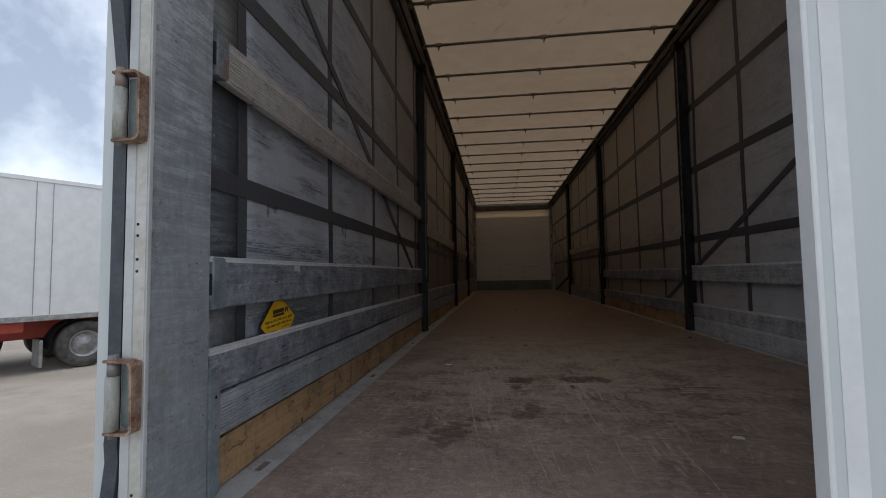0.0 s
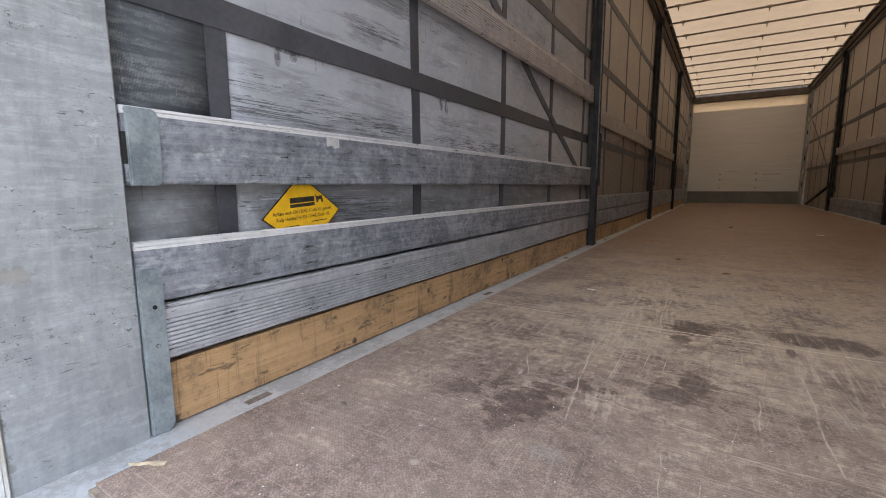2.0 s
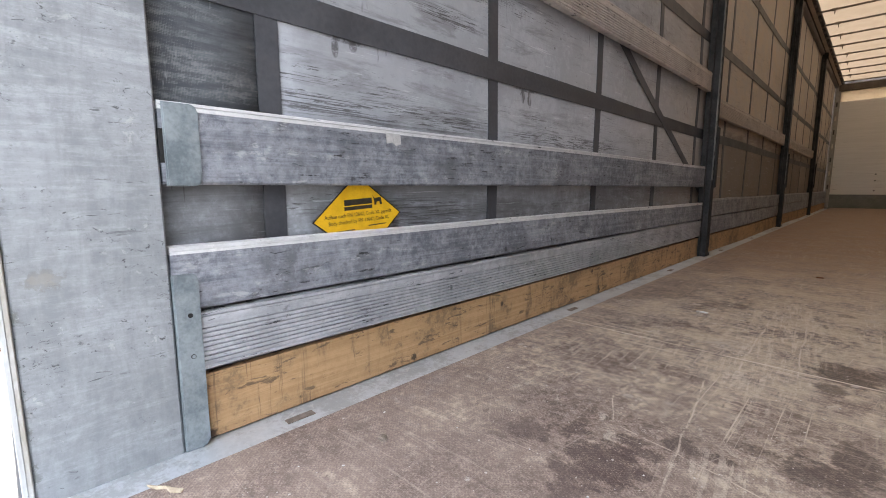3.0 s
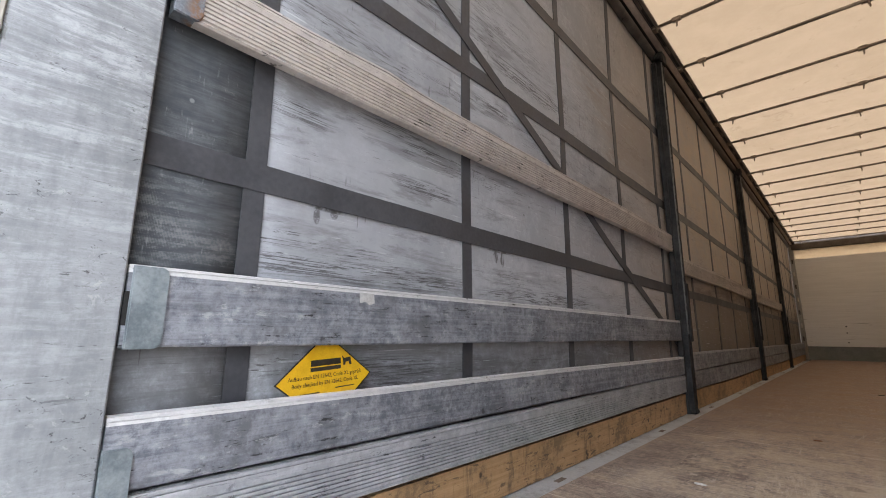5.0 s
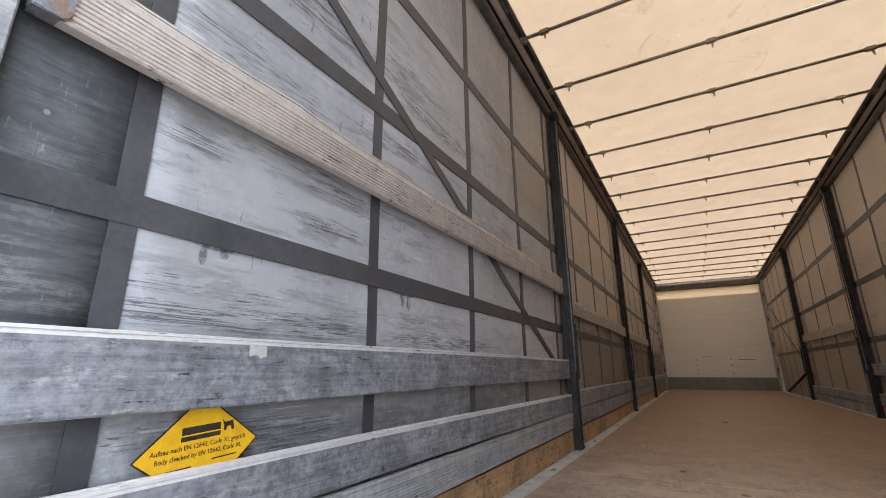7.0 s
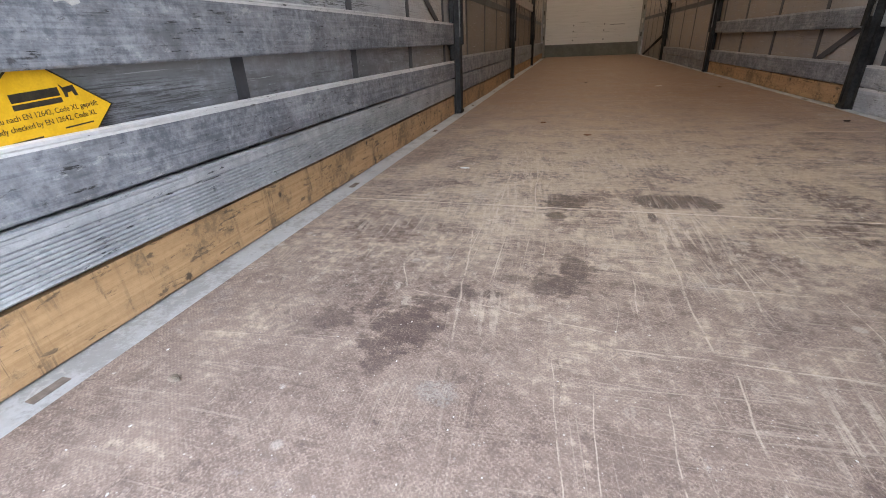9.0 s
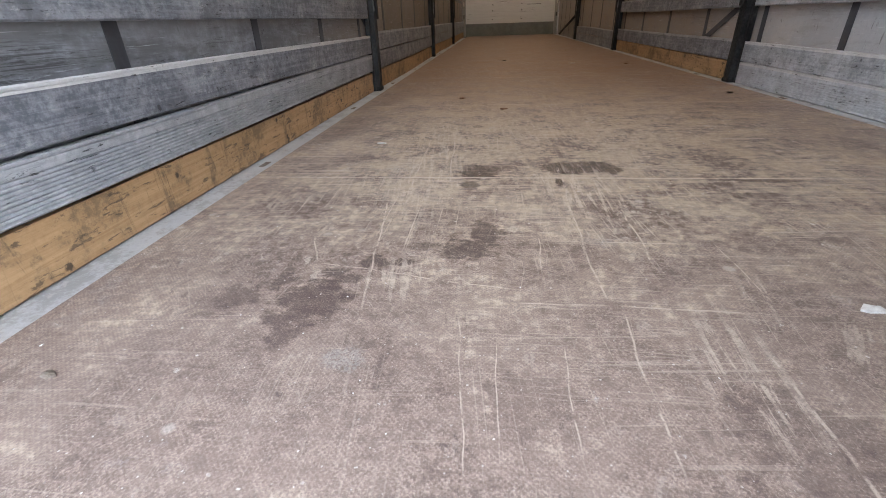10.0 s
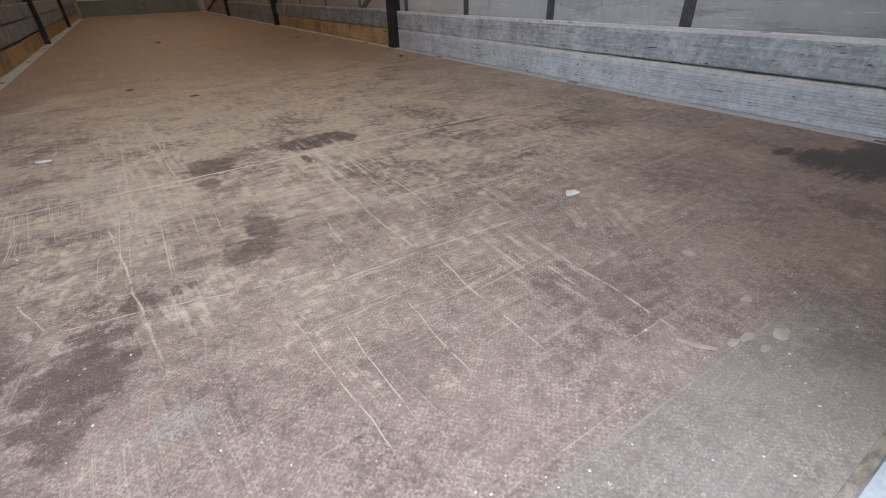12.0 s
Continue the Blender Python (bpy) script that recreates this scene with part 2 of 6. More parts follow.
    # rubbed strokes where pallets turned: centre, half size, bearing
    for cx, cy, rx, ry, deg, deep in ((-0.005, 0.69, 0.075, 0.17, -3, 0.7), (0.115, 0.87, 0.045, 0.09, -8, 0.65), (0.22, 0.72, 0.10, 0.10, -30, 0.5), (-0.56, 1.75, 0.16, 0.75, 4, 0.7), (-0.10, 1.40, 0.16, 0.28, 0, 0.8), (-0.05, 2.15, 0.35, 0.5, 2, 0.5), (-0.50, 0.90, 0.12, 0.10, 8, 0.6)):
        strokes = m.noise(1.0, 5, 0.7, m.moved((cx * 9, cy * 7, 0), (1, 1, 1), m.turned(deg, (62, 4.5, 1))), 0.4)
        span = m.vec("LENGTH", m.vec("MULTIPLY", m.vec("SUBTRACT", m.pos, (cx, cy, 0)), (1 / rx, 1 / ry, 0)))
        v = m.math("MULTIPLY", m.math("MULTIPLY", m.step(strokes, 0.51, 0.57), m.step(fine, 0.40, 0.54, 0.35, 1.0)), m.step(m.math("ADD", span, m.math("SUBTRACT", warp, 0.5)), 0.4, 1.1, deep, 0.0))
        marks = m.math("MAXIMUM", marks, v)
    # single long scratches from end to end, half a centimetre wide at most
    wobble = m.math("MULTIPLY", m.math("SUBTRACT", m.noise(4.0, 3, 0.5), 0.5), 0.035)
    skip = m.step(m.noise(26, 4, 0.7), 0.40, 0.54)
    for x0, y0, x1, y1, w in ((-0.248, 1.089, -0.252, 0.861, 3), (-0.134, 0.816, -0.146, 0.491, 3), (-0.397, 0.785, -0.372, 0.471, 2), (-0.335, 0.730, -0.334, 0.500, 2), (-0.237, 0.737, -0.243, 0.508, 2),
                              (-0.155, 1.291, -0.153, 0.815, 4), (-0.636, 1.326, -0.567, 0.767, 4), (-0.313, 0.823, 0.139, 0.816, 4), (0.046, 0.729, 0.034, 0.420, 5), (0.111, 1.073, 0.116, 0.830, 3),
                              (-0.029, 1.220, -0.038, 0.939, 4), (-0.702, 0.942, -0.272, 0.860, 3), (-0.760, 1.072, -0.693, 0.920, 3), (-0.610, 2.147, -0.580, 1.246, 5), (-0.504, 1.946, -0.470, 1.287, 4), (-0.145, 1.495, -0.157, 1.091, 4)):
        ln = math.hypot(x1 - x0, y1 - y0)
        rel = m.vec("SUBTRACT", m.pos, (x0, y0, 0))
        u = m.vec("DOT_PRODUCT", rel, ((x1 - x0) / ln, (y1 - y0) / ln, 0))
        v = m.math("ABSOLUTE", m.math("ADD", m.vec("DOT_PRODUCT", rel, (-(y1 - y0) / ln, (x1 - x0) / ln, 0)), wobble))
        line = m.math("MULTIPLY", m.step(v, w * 0.0002, w * 0.0007, 1.0, 0.0), m.math("MULTIPLY", m.step(u, 0.0, 0.03), m.step(u, ln - 0.06, ln, 1.0, 0.0)))
        marks = m.math("MAXIMUM", marks, m.math("MULTIPLY", line, m.math("MULTIPLY", skip, 0.85)))
    colour = m.mix(m.math("MULTIPLY", marks, 0.85), colour, (0.55, 0.465, 0.385))
    # sheet joints filled with dust
    joint = m.math("ABSOLUTE", m.math("SUBTRACT", m.math("FRACT", m.math("ADD", m.math("DIVIDE", m.math("SUBTRACT", y, 1.487), 1.272), 0.5)), 0.5))
    seam = m.math("MULTIPLY", m.step(joint, 0.0012, 0.0040, 1.0, 0.0), m.step(mid, 0.35, 0.52, 0.35, 1.0))
    colour = m.mix(m.math("MULTIPLY", seam, 0.95), colour, (0.56, 0.475, 0.39))
    # grey rubbed band by the sill
    sill = m.math("MULTIPLY", m.step(y, 0.372, 0.392, 1.0, 0.0), m.step(x, 0.29, 0.325, 1.0, 0.0))
    sill = m.math("MULTIPLY", m.math("MULTIPLY", sill, m.step(x, -0.75, -0.30)), m.step(m.math("ADD", m.math("MULTIPLY", mid, 0.5), m.math("MULTIPLY", fine, 0.5)), 0.32, 0.6, 0.3, 1.0))
    colour = m.mix(m.math("MULTIPLY", sill, 0.66), colour, (0.190, 0.180, 0.163))
    # bluish scuffs, crumbs of plaster and chipped spots
    scuff = m.math("MULTIPLY", m.step(m.noise(3.4, 5, 0.65, m.moved((5, 8, 0))), 0.60, 0.70), m.step(grit, 0.42, 0.6))
    colour = m.mix(m.math("MULTIPLY", scuff, 0.4), colour, (0.40, 0.40, 0.415))
    crumb = m.math("MULTIPLY", m.step(m.math("ADD", m.cells(120), m.math("MULTIPLY", m.math("SUBTRACT", grit, 0.5), 0.4)), 0.10, 0.16, 1.0, 0.0), m.step(m.noise(40, 2, 0.5), 0.55, 0.63))
    colour = m.mix(m.math("MULTIPLY", crumb, 0.7), colour, (0.62, 0.59, 0.55))
    blot = m.math("MULTIPLY", m.step(m.math("ADD", m.cells(11.5), m.math("MULTIPLY", fine, 0.12)), 0.16, 0.21, 1.0, 0.0), m.step(m.noise(6, 2, 0.5), 0.57, 0.63))
    colour = m.mix(m.math("MULTIPLY", blot, 0.6), colour, (0.47, 0.42, 0.375))
    # pale grey scuffed patch, and chips of plaster of two sizes
    off = m.vec("MULTIPLY", m.vec("SUBTRACT", m.pos, (-0.56, 0.665, 0)), (1 / 0.034, 1 / 0.026, 0))
    patch = m.math("MULTIPLY", m.step(m.math("ADD", m.vec("LENGTH", off), m.math("MULTIPLY", m.math("SUBTRACT", fine, 0.5), 2.0)), 0.7, 1.2, 0.4, 0.0), m.step(grit, 0.40, 0.55))
    colour = m.mix(patch, colour, (0.33, 0.33, 0.315))
    for scale, size, share, shift in ((46, 0.11, 0.86, 2.0), (85, 0.13, 0.90, 5.0), (19, 0.075, 0.84, 8.0)):
        at = m.moved((shift, shift * 1.3, 0))
        tone = m.t.nodes.new("ShaderNodeSeparateColor")
        m.t.links.new(m.cells(scale, at, "Color"), tone.inputs[0])
        ragged = m.math("ADD", m.cells(scale, at), m.math("MULTIPLY", m.math("SUBTRACT", grit, 0.5), 0.5))
        chip = m.math("MULTIPLY", m.step(ragged, size * 0.8, size, 1.0, 0.0), m.step(tone.outputs[0], share, share + 0.02))
        colour = m.mix(m.math("MULTIPLY", chip, m.step(tone.outputs[1], 0.0, 1.0, 0.25, 0.9)), colour, (0.62, 0.585, 0.54))
    # sharp pits and rubbed grains at the scale of the weave
    pit = m.noise(330, 3, 0.7)
    colour = m.mix(m.math("MULTIPLY", m.step(pit, 0.56, 0.62), m.step(fine, 0.4, 0.58, 0.15, 0.42)), colour, (0.52, 0.44, 0.37))
    colour = m.mix(m.math("MULTIPLY", m.step(pit, 0.38, 0.44, 1.0, 0.0), m.step(warp, 0.4, 0.6, 0.42, 0.15)), colour, (0.085, 0.062, 0.054))
    # pressed mesh of the film
    k = 2 * math.pi / 0.0074
    u = m.math("SINE", m.math("MULTIPLY", m.math("ADD", x, m.math("MULTIPLY", mid, 0.004)), k))
    v = m.math("SINE", m.math("MULTIPLY", m.math("ADD", y, m.math("MULTIPLY", mid, 0.004)), k))
    grid = m.math("MULTIPLY", m.math("MULTIPLY", u, v), m.step(m.math("ADD", m.math("ADD", dust, marks), sill), 0.3, 1.0, 1.0, 0.1))
    colour = m.mix(m.math("MULTIPLY", m.step(grid, 0.0, 0.7, 0.0, 0.25), m.step(fine, 0.36, 0.6, 0.35, 1.0)), colour, (0.075, 0.053, 0.048))
    height = m.math("ADD", m.math("MULTIPLY", m.math("MULTIPLY", u, v), 0.2), fine)
    m.bump(height, 0.3, 0.002)
    rough = m.step(m.math("ADD", dust, m.math("MULTIPLY", spills, -0.4)), 0.0, 1.0, 0.46, 0.75)
    m.set(colour, rough, 0.0, 0.35)
    return m.m


def make_curtain(name, dark):
    m = Mat(name)
    x, y, z = m.split()
    big = m.noise(1.3, 4, 0.55)
    mid = m.noise(6, 6, 0.68)
    smear = m.noise(1.0, 7, 0.74, m.scaled((4, 2.6, 17)), 0.5)
    fine = m.noise(70, 4, 0.7)
    hatch = m.noise(1.0, 4, 0.65, m.scaled((9, 9, 85)), 0.35)
    ticks = m.noise(1.0, 4, 0.6, m.scaled((9, 90, 12)), 0.35)
    thread = 2 * math.pi / 0.0048
    weave = m.math("ADD", m.math("MULTIPLY", m.math("MULTIPLY", m.math("SINE", m.math("MULTIPLY", m.math("ADD", y, z), thread)), m.math("SINE", m.math("MULTIPLY", m.math("SUBTRACT", y, z), thread))), 0.10), m.math("ADD", 0.5, m.math("MULTIPLY", m.math("SUBTRACT", fine, 0.5), 0.6)))
    # heights at which loads have rubbed
    rubbed = None
    for h, w in ((0.68, 0.07), (1.30, 0.10), (1.62, 0.13), (1.02, 0.06), (0.40, 0.05)):
        d = m.math("ABSOLUTE", m.math("SUBTRACT", z, m.math("ADD", h, m.math("MULTIPLY", m.math("SUBTRACT", big, 0.5), 0.25))))
        v = m.step(d, 0.0, w, 1.0, 0.0)
        rubbed = v if rubbed is None else m.math("MAXIMUM", rubbed, v)
    if dark:
        base = m.mix(m.step(m.math("ADD", m.math("MULTIPLY", mid, 0.6), m.math("MULTIPLY", hatch, 0.4)), 0.38, 0.64), (0.078, 0.088, 0.099), (0.150, 0.163, 0.177))
        faded = m.math("MULTIPLY", m.step(z, 1.15, 1.32), m.step(m.math("ADD", m.math("MULTIPLY", smear, 0.55), m.math("MULTIPLY", hatch, 0.45)), 0.36, 0.56, 1.0, 0.25))
        # less pale beside the post: dirt, with the shade there painted in
        faded = m.math("MULTIPLY", faded, m.step(m.math("ADD", y, m.math("MULTIPLY", m.math("SUBTRACT", smear, 0.5), 0.35)), 0.34, 0.47, 0.4, 1.0))
        base = m.mix(m.math("MULTIPLY", faded, 0.9), base, (0.43, 0.435, 0.42))
        streak = m.math("MULTIPLY", m.step(m.noise(1.0, 5, 0.7, m.scaled((5, 5, 38)), 0.4), 0.52, 0.60), m.step(z, 1.2, 1.4))
        base = m.mix(m.math("MULTIPLY", streak, 0.7), base, (0.125, 0.132, 0.138))
        low = m.step(m.math("ADD", m.math("ABSOLUTE", m.math("SUBTRACT", z, 0.655)), m.math("MULTIPLY", m.math("SUBTRACT", mid, 0.5), 0.3)), 0.01, 0.13, 1.0, 0.0)
        wear = m.math("MULTIPLY", m.step(m.math("ADD", m.math("MULTIPLY", weave, 0.55), m.math("MULTIPLY", hatch, 0.45)), 0.48, 0.58), m.step(m.math("ADD", smear, m.math("MULTIPLY", low, 0.16)), 0.50, 0.66))
        colour = m.mix(m.math("MULTIPLY", wear, 0.75), base, (0.25, 0.258, 0.265))
        upright = m.math("MULTIPLY", m.step(ticks, 0.62, 0.68), m.step(smear, 0.46, 0.6))
        colour = m.mix(m.math("MULTIPLY", upright, 0.6), colour, (0.34, 0.35, 0.36))
        share, through_tone = 0.02, (0.10, 0.085, 0.07)
    else:
        fleck = m.noise(34, 7, 0.78)
        base = m.mix(m.step(big, 0.33, 0.68), (0.345, 0.357, 0.385), (0.440, 0.453, 0.482))
        base = m.mix(m.step(m.math("ADD", m.math("MULTIPLY", mid, 0.5), m.math("MULTIPLY", fleck, 0.5)), 0.44, 0.60, 0.0, 0.55), base, (0.53, 0.545, 0.573))
        soft_dirt = m.math("MULTIPLY", m.step(m.math("ADD", smear, m.math("MULTIPLY", rubbed, 0.06)), 0.515, 0.65), m.step(z, 1.6, 2.5, 1.0, 0.35))
        soft_dirt = m.math("MULTIPLY", soft_dirt, m.step(y, 1.3, 1.9, 1.0, 0.5))
        colour = m.mix(m.math("MULTIPLY", soft_dirt, 0.64), base, (0.19, 0.192, 0.200))
        foot = m.math("MULTIPLY", m.math("MULTIPLY", m.step(z, 0.36, 0.62, 1.0, 0.0), m.step(x, -0.5, 0.5, 1.0, 0.06)), m.step(m.math("ADD", m.math("MULTIPLY", mid, 0.45), m.math("ADD", m.math("MULTIPLY", fleck, 0.3), m.math("MULTIPLY", smear, 0.25))), 0.35, 0.55))
        colour = m.mix(m.math("MULTIPLY", foot, 0.85), colour, (0.13, 0.132, 0.138))
        # smudges at the rear end, painted darker to offset the opening's strong light
        rear_dimming = m.math("MULTIPLY", m.step(m.math("ADD", y, m.math("MULTIPLY", m.math("SUBTRACT", smear, 0.5), 1.6)), 0.55, 1.35, 1.0, 0.0), m.step(m.math("ADD", m.math("MULTIPLY", fleck, 0.5), m.math("MULTIPLY", smear, 0.5)), 0.36, 0.60))
        colour = m.mix(m.math("MULTIPLY", rear_dimming, 0.5), colour, (0.205, 0.213, 0.226))
        # warm roof light on the bays nearer the bulkhead, put into the colour
        warm_tint = m.math("MULTIPLY", m.step(y, 2.0, 4.6), m.step(m.math("ADD", m.math("MULTIPLY", mid, 0.5), m.math("MULTIPLY", smear, 0.5)), 0.36, 0.62, 0.35, 0.85))
        colour = m.mix(warm_tint, colour, (0.57, 0.490, 0.400))
        # far bays painted darker low down, for the shade below the slats
        grime_shade = m.math("MULTIPLY", m.math("MULTIPLY", m.step(y, 3.2, 4.4), m.step(m.math("ADD", z, m.math("MULTIPLY", m.math("SUBTRACT", smear, 0.5), 0.9)), 0.75, 1.1, 0.78, 0.0)), m.step(x, -0.5, 0.5, 1.0, 0.6))
        colour = m.mix(grime_shade, colour, (0.165, 0.145, 0.125))
        off = m.vec("MULTIPLY", m.vec("SUBTRACT", m.pos, (0, 3.0, 1.75)), (0, 1 / 0.75, 1 / 0.42))
        brown = m.step(m.math("ADD", m.vec("LENGTH", off), m.math("MULTIPLY", m.math("SUBTRACT", smear, 0.5), 2.6)), 0.4, 1.1, 0.5, 0.0)
        colour = m.mix(m.math("MULTIPLY", brown, m.step(x, -0.5, 0.5, 1.0, 0.4)), colour, (0.27, 0.215, 0.165))
        # short dark scuffs and long hairlines left by sliding loads, in clusters
        gate = m.step(m.math("ADD", m.noise(1.0, 5, 0.7, m.scaled((2, 2.2, 7)), 0.3), m.math("MULTIPLY", rubbed, 0.13)), 0.555, 0.63)
        gate = m.math("MULTIPLY", gate, m.step(y, 1.3, 1.9, 1.0, 0.45))
        worn = None
        for cy, cz, ry, rz in ((0.94, 1.068, 0.17, 0.024), (0.97, 0.63, 0.30, 0.036), (1.75, 0.625, 0.50, 0.030), (0.84, 1.63, 0.26, 0.05), (0.96, 1.575, 0.26, 0.035), (1.07, 1.043, 0.09, 0.014), (0.67, 0.635, 0.11, 0.036),
                               (0.65, 1.0, 0.10, 0.028), (0.95, 0.385, 0.22, 0.05), (1.08, 0.915, 0.16, 0.028), (1.75, 1.55, 0.36, 0.05), (2.35, 1.44, 0.24, 0.04), (1.45, 1.33, 0.10, 0.02)):
            off = m.vec("MULTIPLY", m.vec("SUBTRACT", m.pos, (0, cy, cz)), (0, 1 / ry, 1 / rz))
            v = m.step(m.math("ADD", m.vec("LENGTH", off), m.math("MULTIPLY", m.math("SUBTRACT", mid, 0.5), 1.2)), 0.5, 1.15, 1.0, 0.0)
            worn = v if worn is None else m.math("MAXIMUM", worn, v)
        worn = m.math("MULTIPLY", worn, m.step(x, -0.5, 0.5, 1.0, 0.0))
        dash = m.noise(1.0, 5, 0.7, m.scaled((9, 13, 230)), 0.35)
        hair = m.noise(1.0, 4, 0.6, m.scaled((9, 2.4, 330)), 0.15)
        chop = m.noise(1.0, 5, 0.75, m.scaled((9, 24, 60)), 0.6)
        scuff = m.math("MULTIPLY", m.math("MAXIMUM", m.step(dash, 0.575, 0.62), m.step(hair, 0.60, 0.64)), gate)
        scuff = m.math("MAXIMUM", scuff, m.math("MULTIPLY", m.math("MAXIMUM", m.step(dash, 0.52, 0.58), m.step(hair, 0.53, 0.59)), worn))
        worked = m.step(z, 1.6, 2.2, 1.0, 0.4)
        scuff = m.math("MULTIPLY", scuff, worked)
        colour = m.mix(m.math("MULTIPLY", scuff, 0.8), colour, (0.052, 0.053, 0.058))
        lone = m.math("MAXIMUM", m.step(dash, 0.665, 0.70), m.math("MULTIPLY", m.step(chop, 0.64, 0.68), m.step(smear, 0.53, 0.60)))
        colour = m.mix(m.math("MULTIPLY", m.math("MULTIPLY", lone, worked), 0.62), colour, (0.06, 0.06, 0.064))
        # tar rubbed off under the strap, and a patch of upright ticks
        for cy, cz, ry, rz, grain_mark in ((0.745, 0.777, 0.055, 0.007, fleck), (0.712, 0.757, 0.010, 0.024, fleck), (0.760, 0.768, 0.012, 0.012, fleck), (1.455, 0.777, 0.075, 0.006, fleck), (1.435, 0.755, 0.014, 0.024, ticks), (1.475, 0.750, 0.012, 0.028, ticks)):
            off = m.vec("MULTIPLY", m.vec("SUBTRACT", m.pos, (0, cy, cz)), (0, 1 / ry, 1 / rz))
            v = m.step(m.math("ADD", m.vec("LENGTH", off), m.math("MULTIPLY", m.math("SUBTRACT", fleck, 0.5), 1.5)), 0.75, 1.1, 1.0, 0.0)
            v = m.math("MULTIPLY", m.math("MULTIPLY", v, m.step(grain_mark, 0.42, 0.55, 0.15, 1.0)), m.step(x, -0.5, 0.5, 0.8, 0.0))
            colour = m.mix(v, colour, (0.075, 0.076, 0.082))
        pale = m.math("MULTIPLY", m.step(m.noise(1.0, 4, 0.65, m.scaled((9, 5, 150)), 0.3), 0.62, 0.67), m.step(mid, 0.42, 0.55))
        colour = m.mix(m.math("MULTIPLY", pale, 0.6), colour, (0.66, 0.67, 0.69))
        drip = m.math("MULTIPLY", m.step(ticks, 0.62, 0.67), m.step(m.noise(3.4, 3, 0.6, m.moved((2, 5, 7))), 0.55, 0.62))
        colour = m.mix(m.math("MULTIPLY", drip, 0.6), colour, (0.10, 0.10, 0.105))
        share, through_tone = 0.06, (0.46, 0.28, 0.135)
    nick = m.math("MULTIPLY", m.step(m.cells(22), 0.07, 0.13, 1.0, 0.0), m.step(m.noise(8, 2, 0.5), 0.56, 0.65))
    colour = m.mix(m.math("MULTIPLY", nick, 0.6), colour, (0.06, 0.06, 0.065) if not dark else (0.35, 0.36, 0.36))
    n = m.bump(m.math("ADD", m.math("MULTIPLY", mid, 2.0), m.math("MULTIPLY", fine, 0.35)), 0.3, 0.004)
    m.set(colour, m.step(mid, 0.3, 0.7, 0.55, 0.75), 0.0, 0.22)
    m.sheer(share, through_tone, n)
    return m.m


def make_roof_sheet():
    m = Mat("cream_roof_sheet")
    big = m.noise(0.9, 4, 0.55)
    mid = m.noise(5, 5, 0.6)
    colour = m.mix(m.step(mid, 0.3, 0.75), (0.63, 0.52, 0.40), (0.71, 0.605, 0.48))
    stain = m.math("MULTIPLY", m.step(m.noise(3.1, 5, 0.7, None, 1.2), 0.58, 0.72), 0.48)
    smudge = m.math("MULTIPLY", m.step(m.noise(1.0, 5, 0.7, m.scaled((9, 6, 4)), 0.4), 0.60, 0.68), m.step(m.noise(1.1, 3, 0.6, m.moved((4, 7, 0))), 0.50, 0.62))
    stain = m.math("MAXIMUM", stain, m.math("MULTIPLY", smudge, 0.36))
    colour = m.mix(stain, colour, (0.36, 0.27, 0.185))
    patch = m.math("MULTIPLY", m.step(m.cells(5.5), 0.06, 0.09, 1.0, 0.0), m.step(m.noise(3, 2, 0.5), 0.55, 0.6))
    colour = m.mix(m.math("MULTIPLY", patch, 0.5), colour, (0.88, 0.84, 0.76))
    glow = m.mix(m.math("ADD", stain, m.step(big, 0.35, 0.7, 0.0, 0.25)), (0.246, 0.179, 0.117), (0.166, 0.115, 0.070))
    n = m.bump(mid, 0.25, 0.01)
    m.set(colour, 0.6, 0.0, 0.3)
    m.sheer(0.45, glow, n)
    return m.m


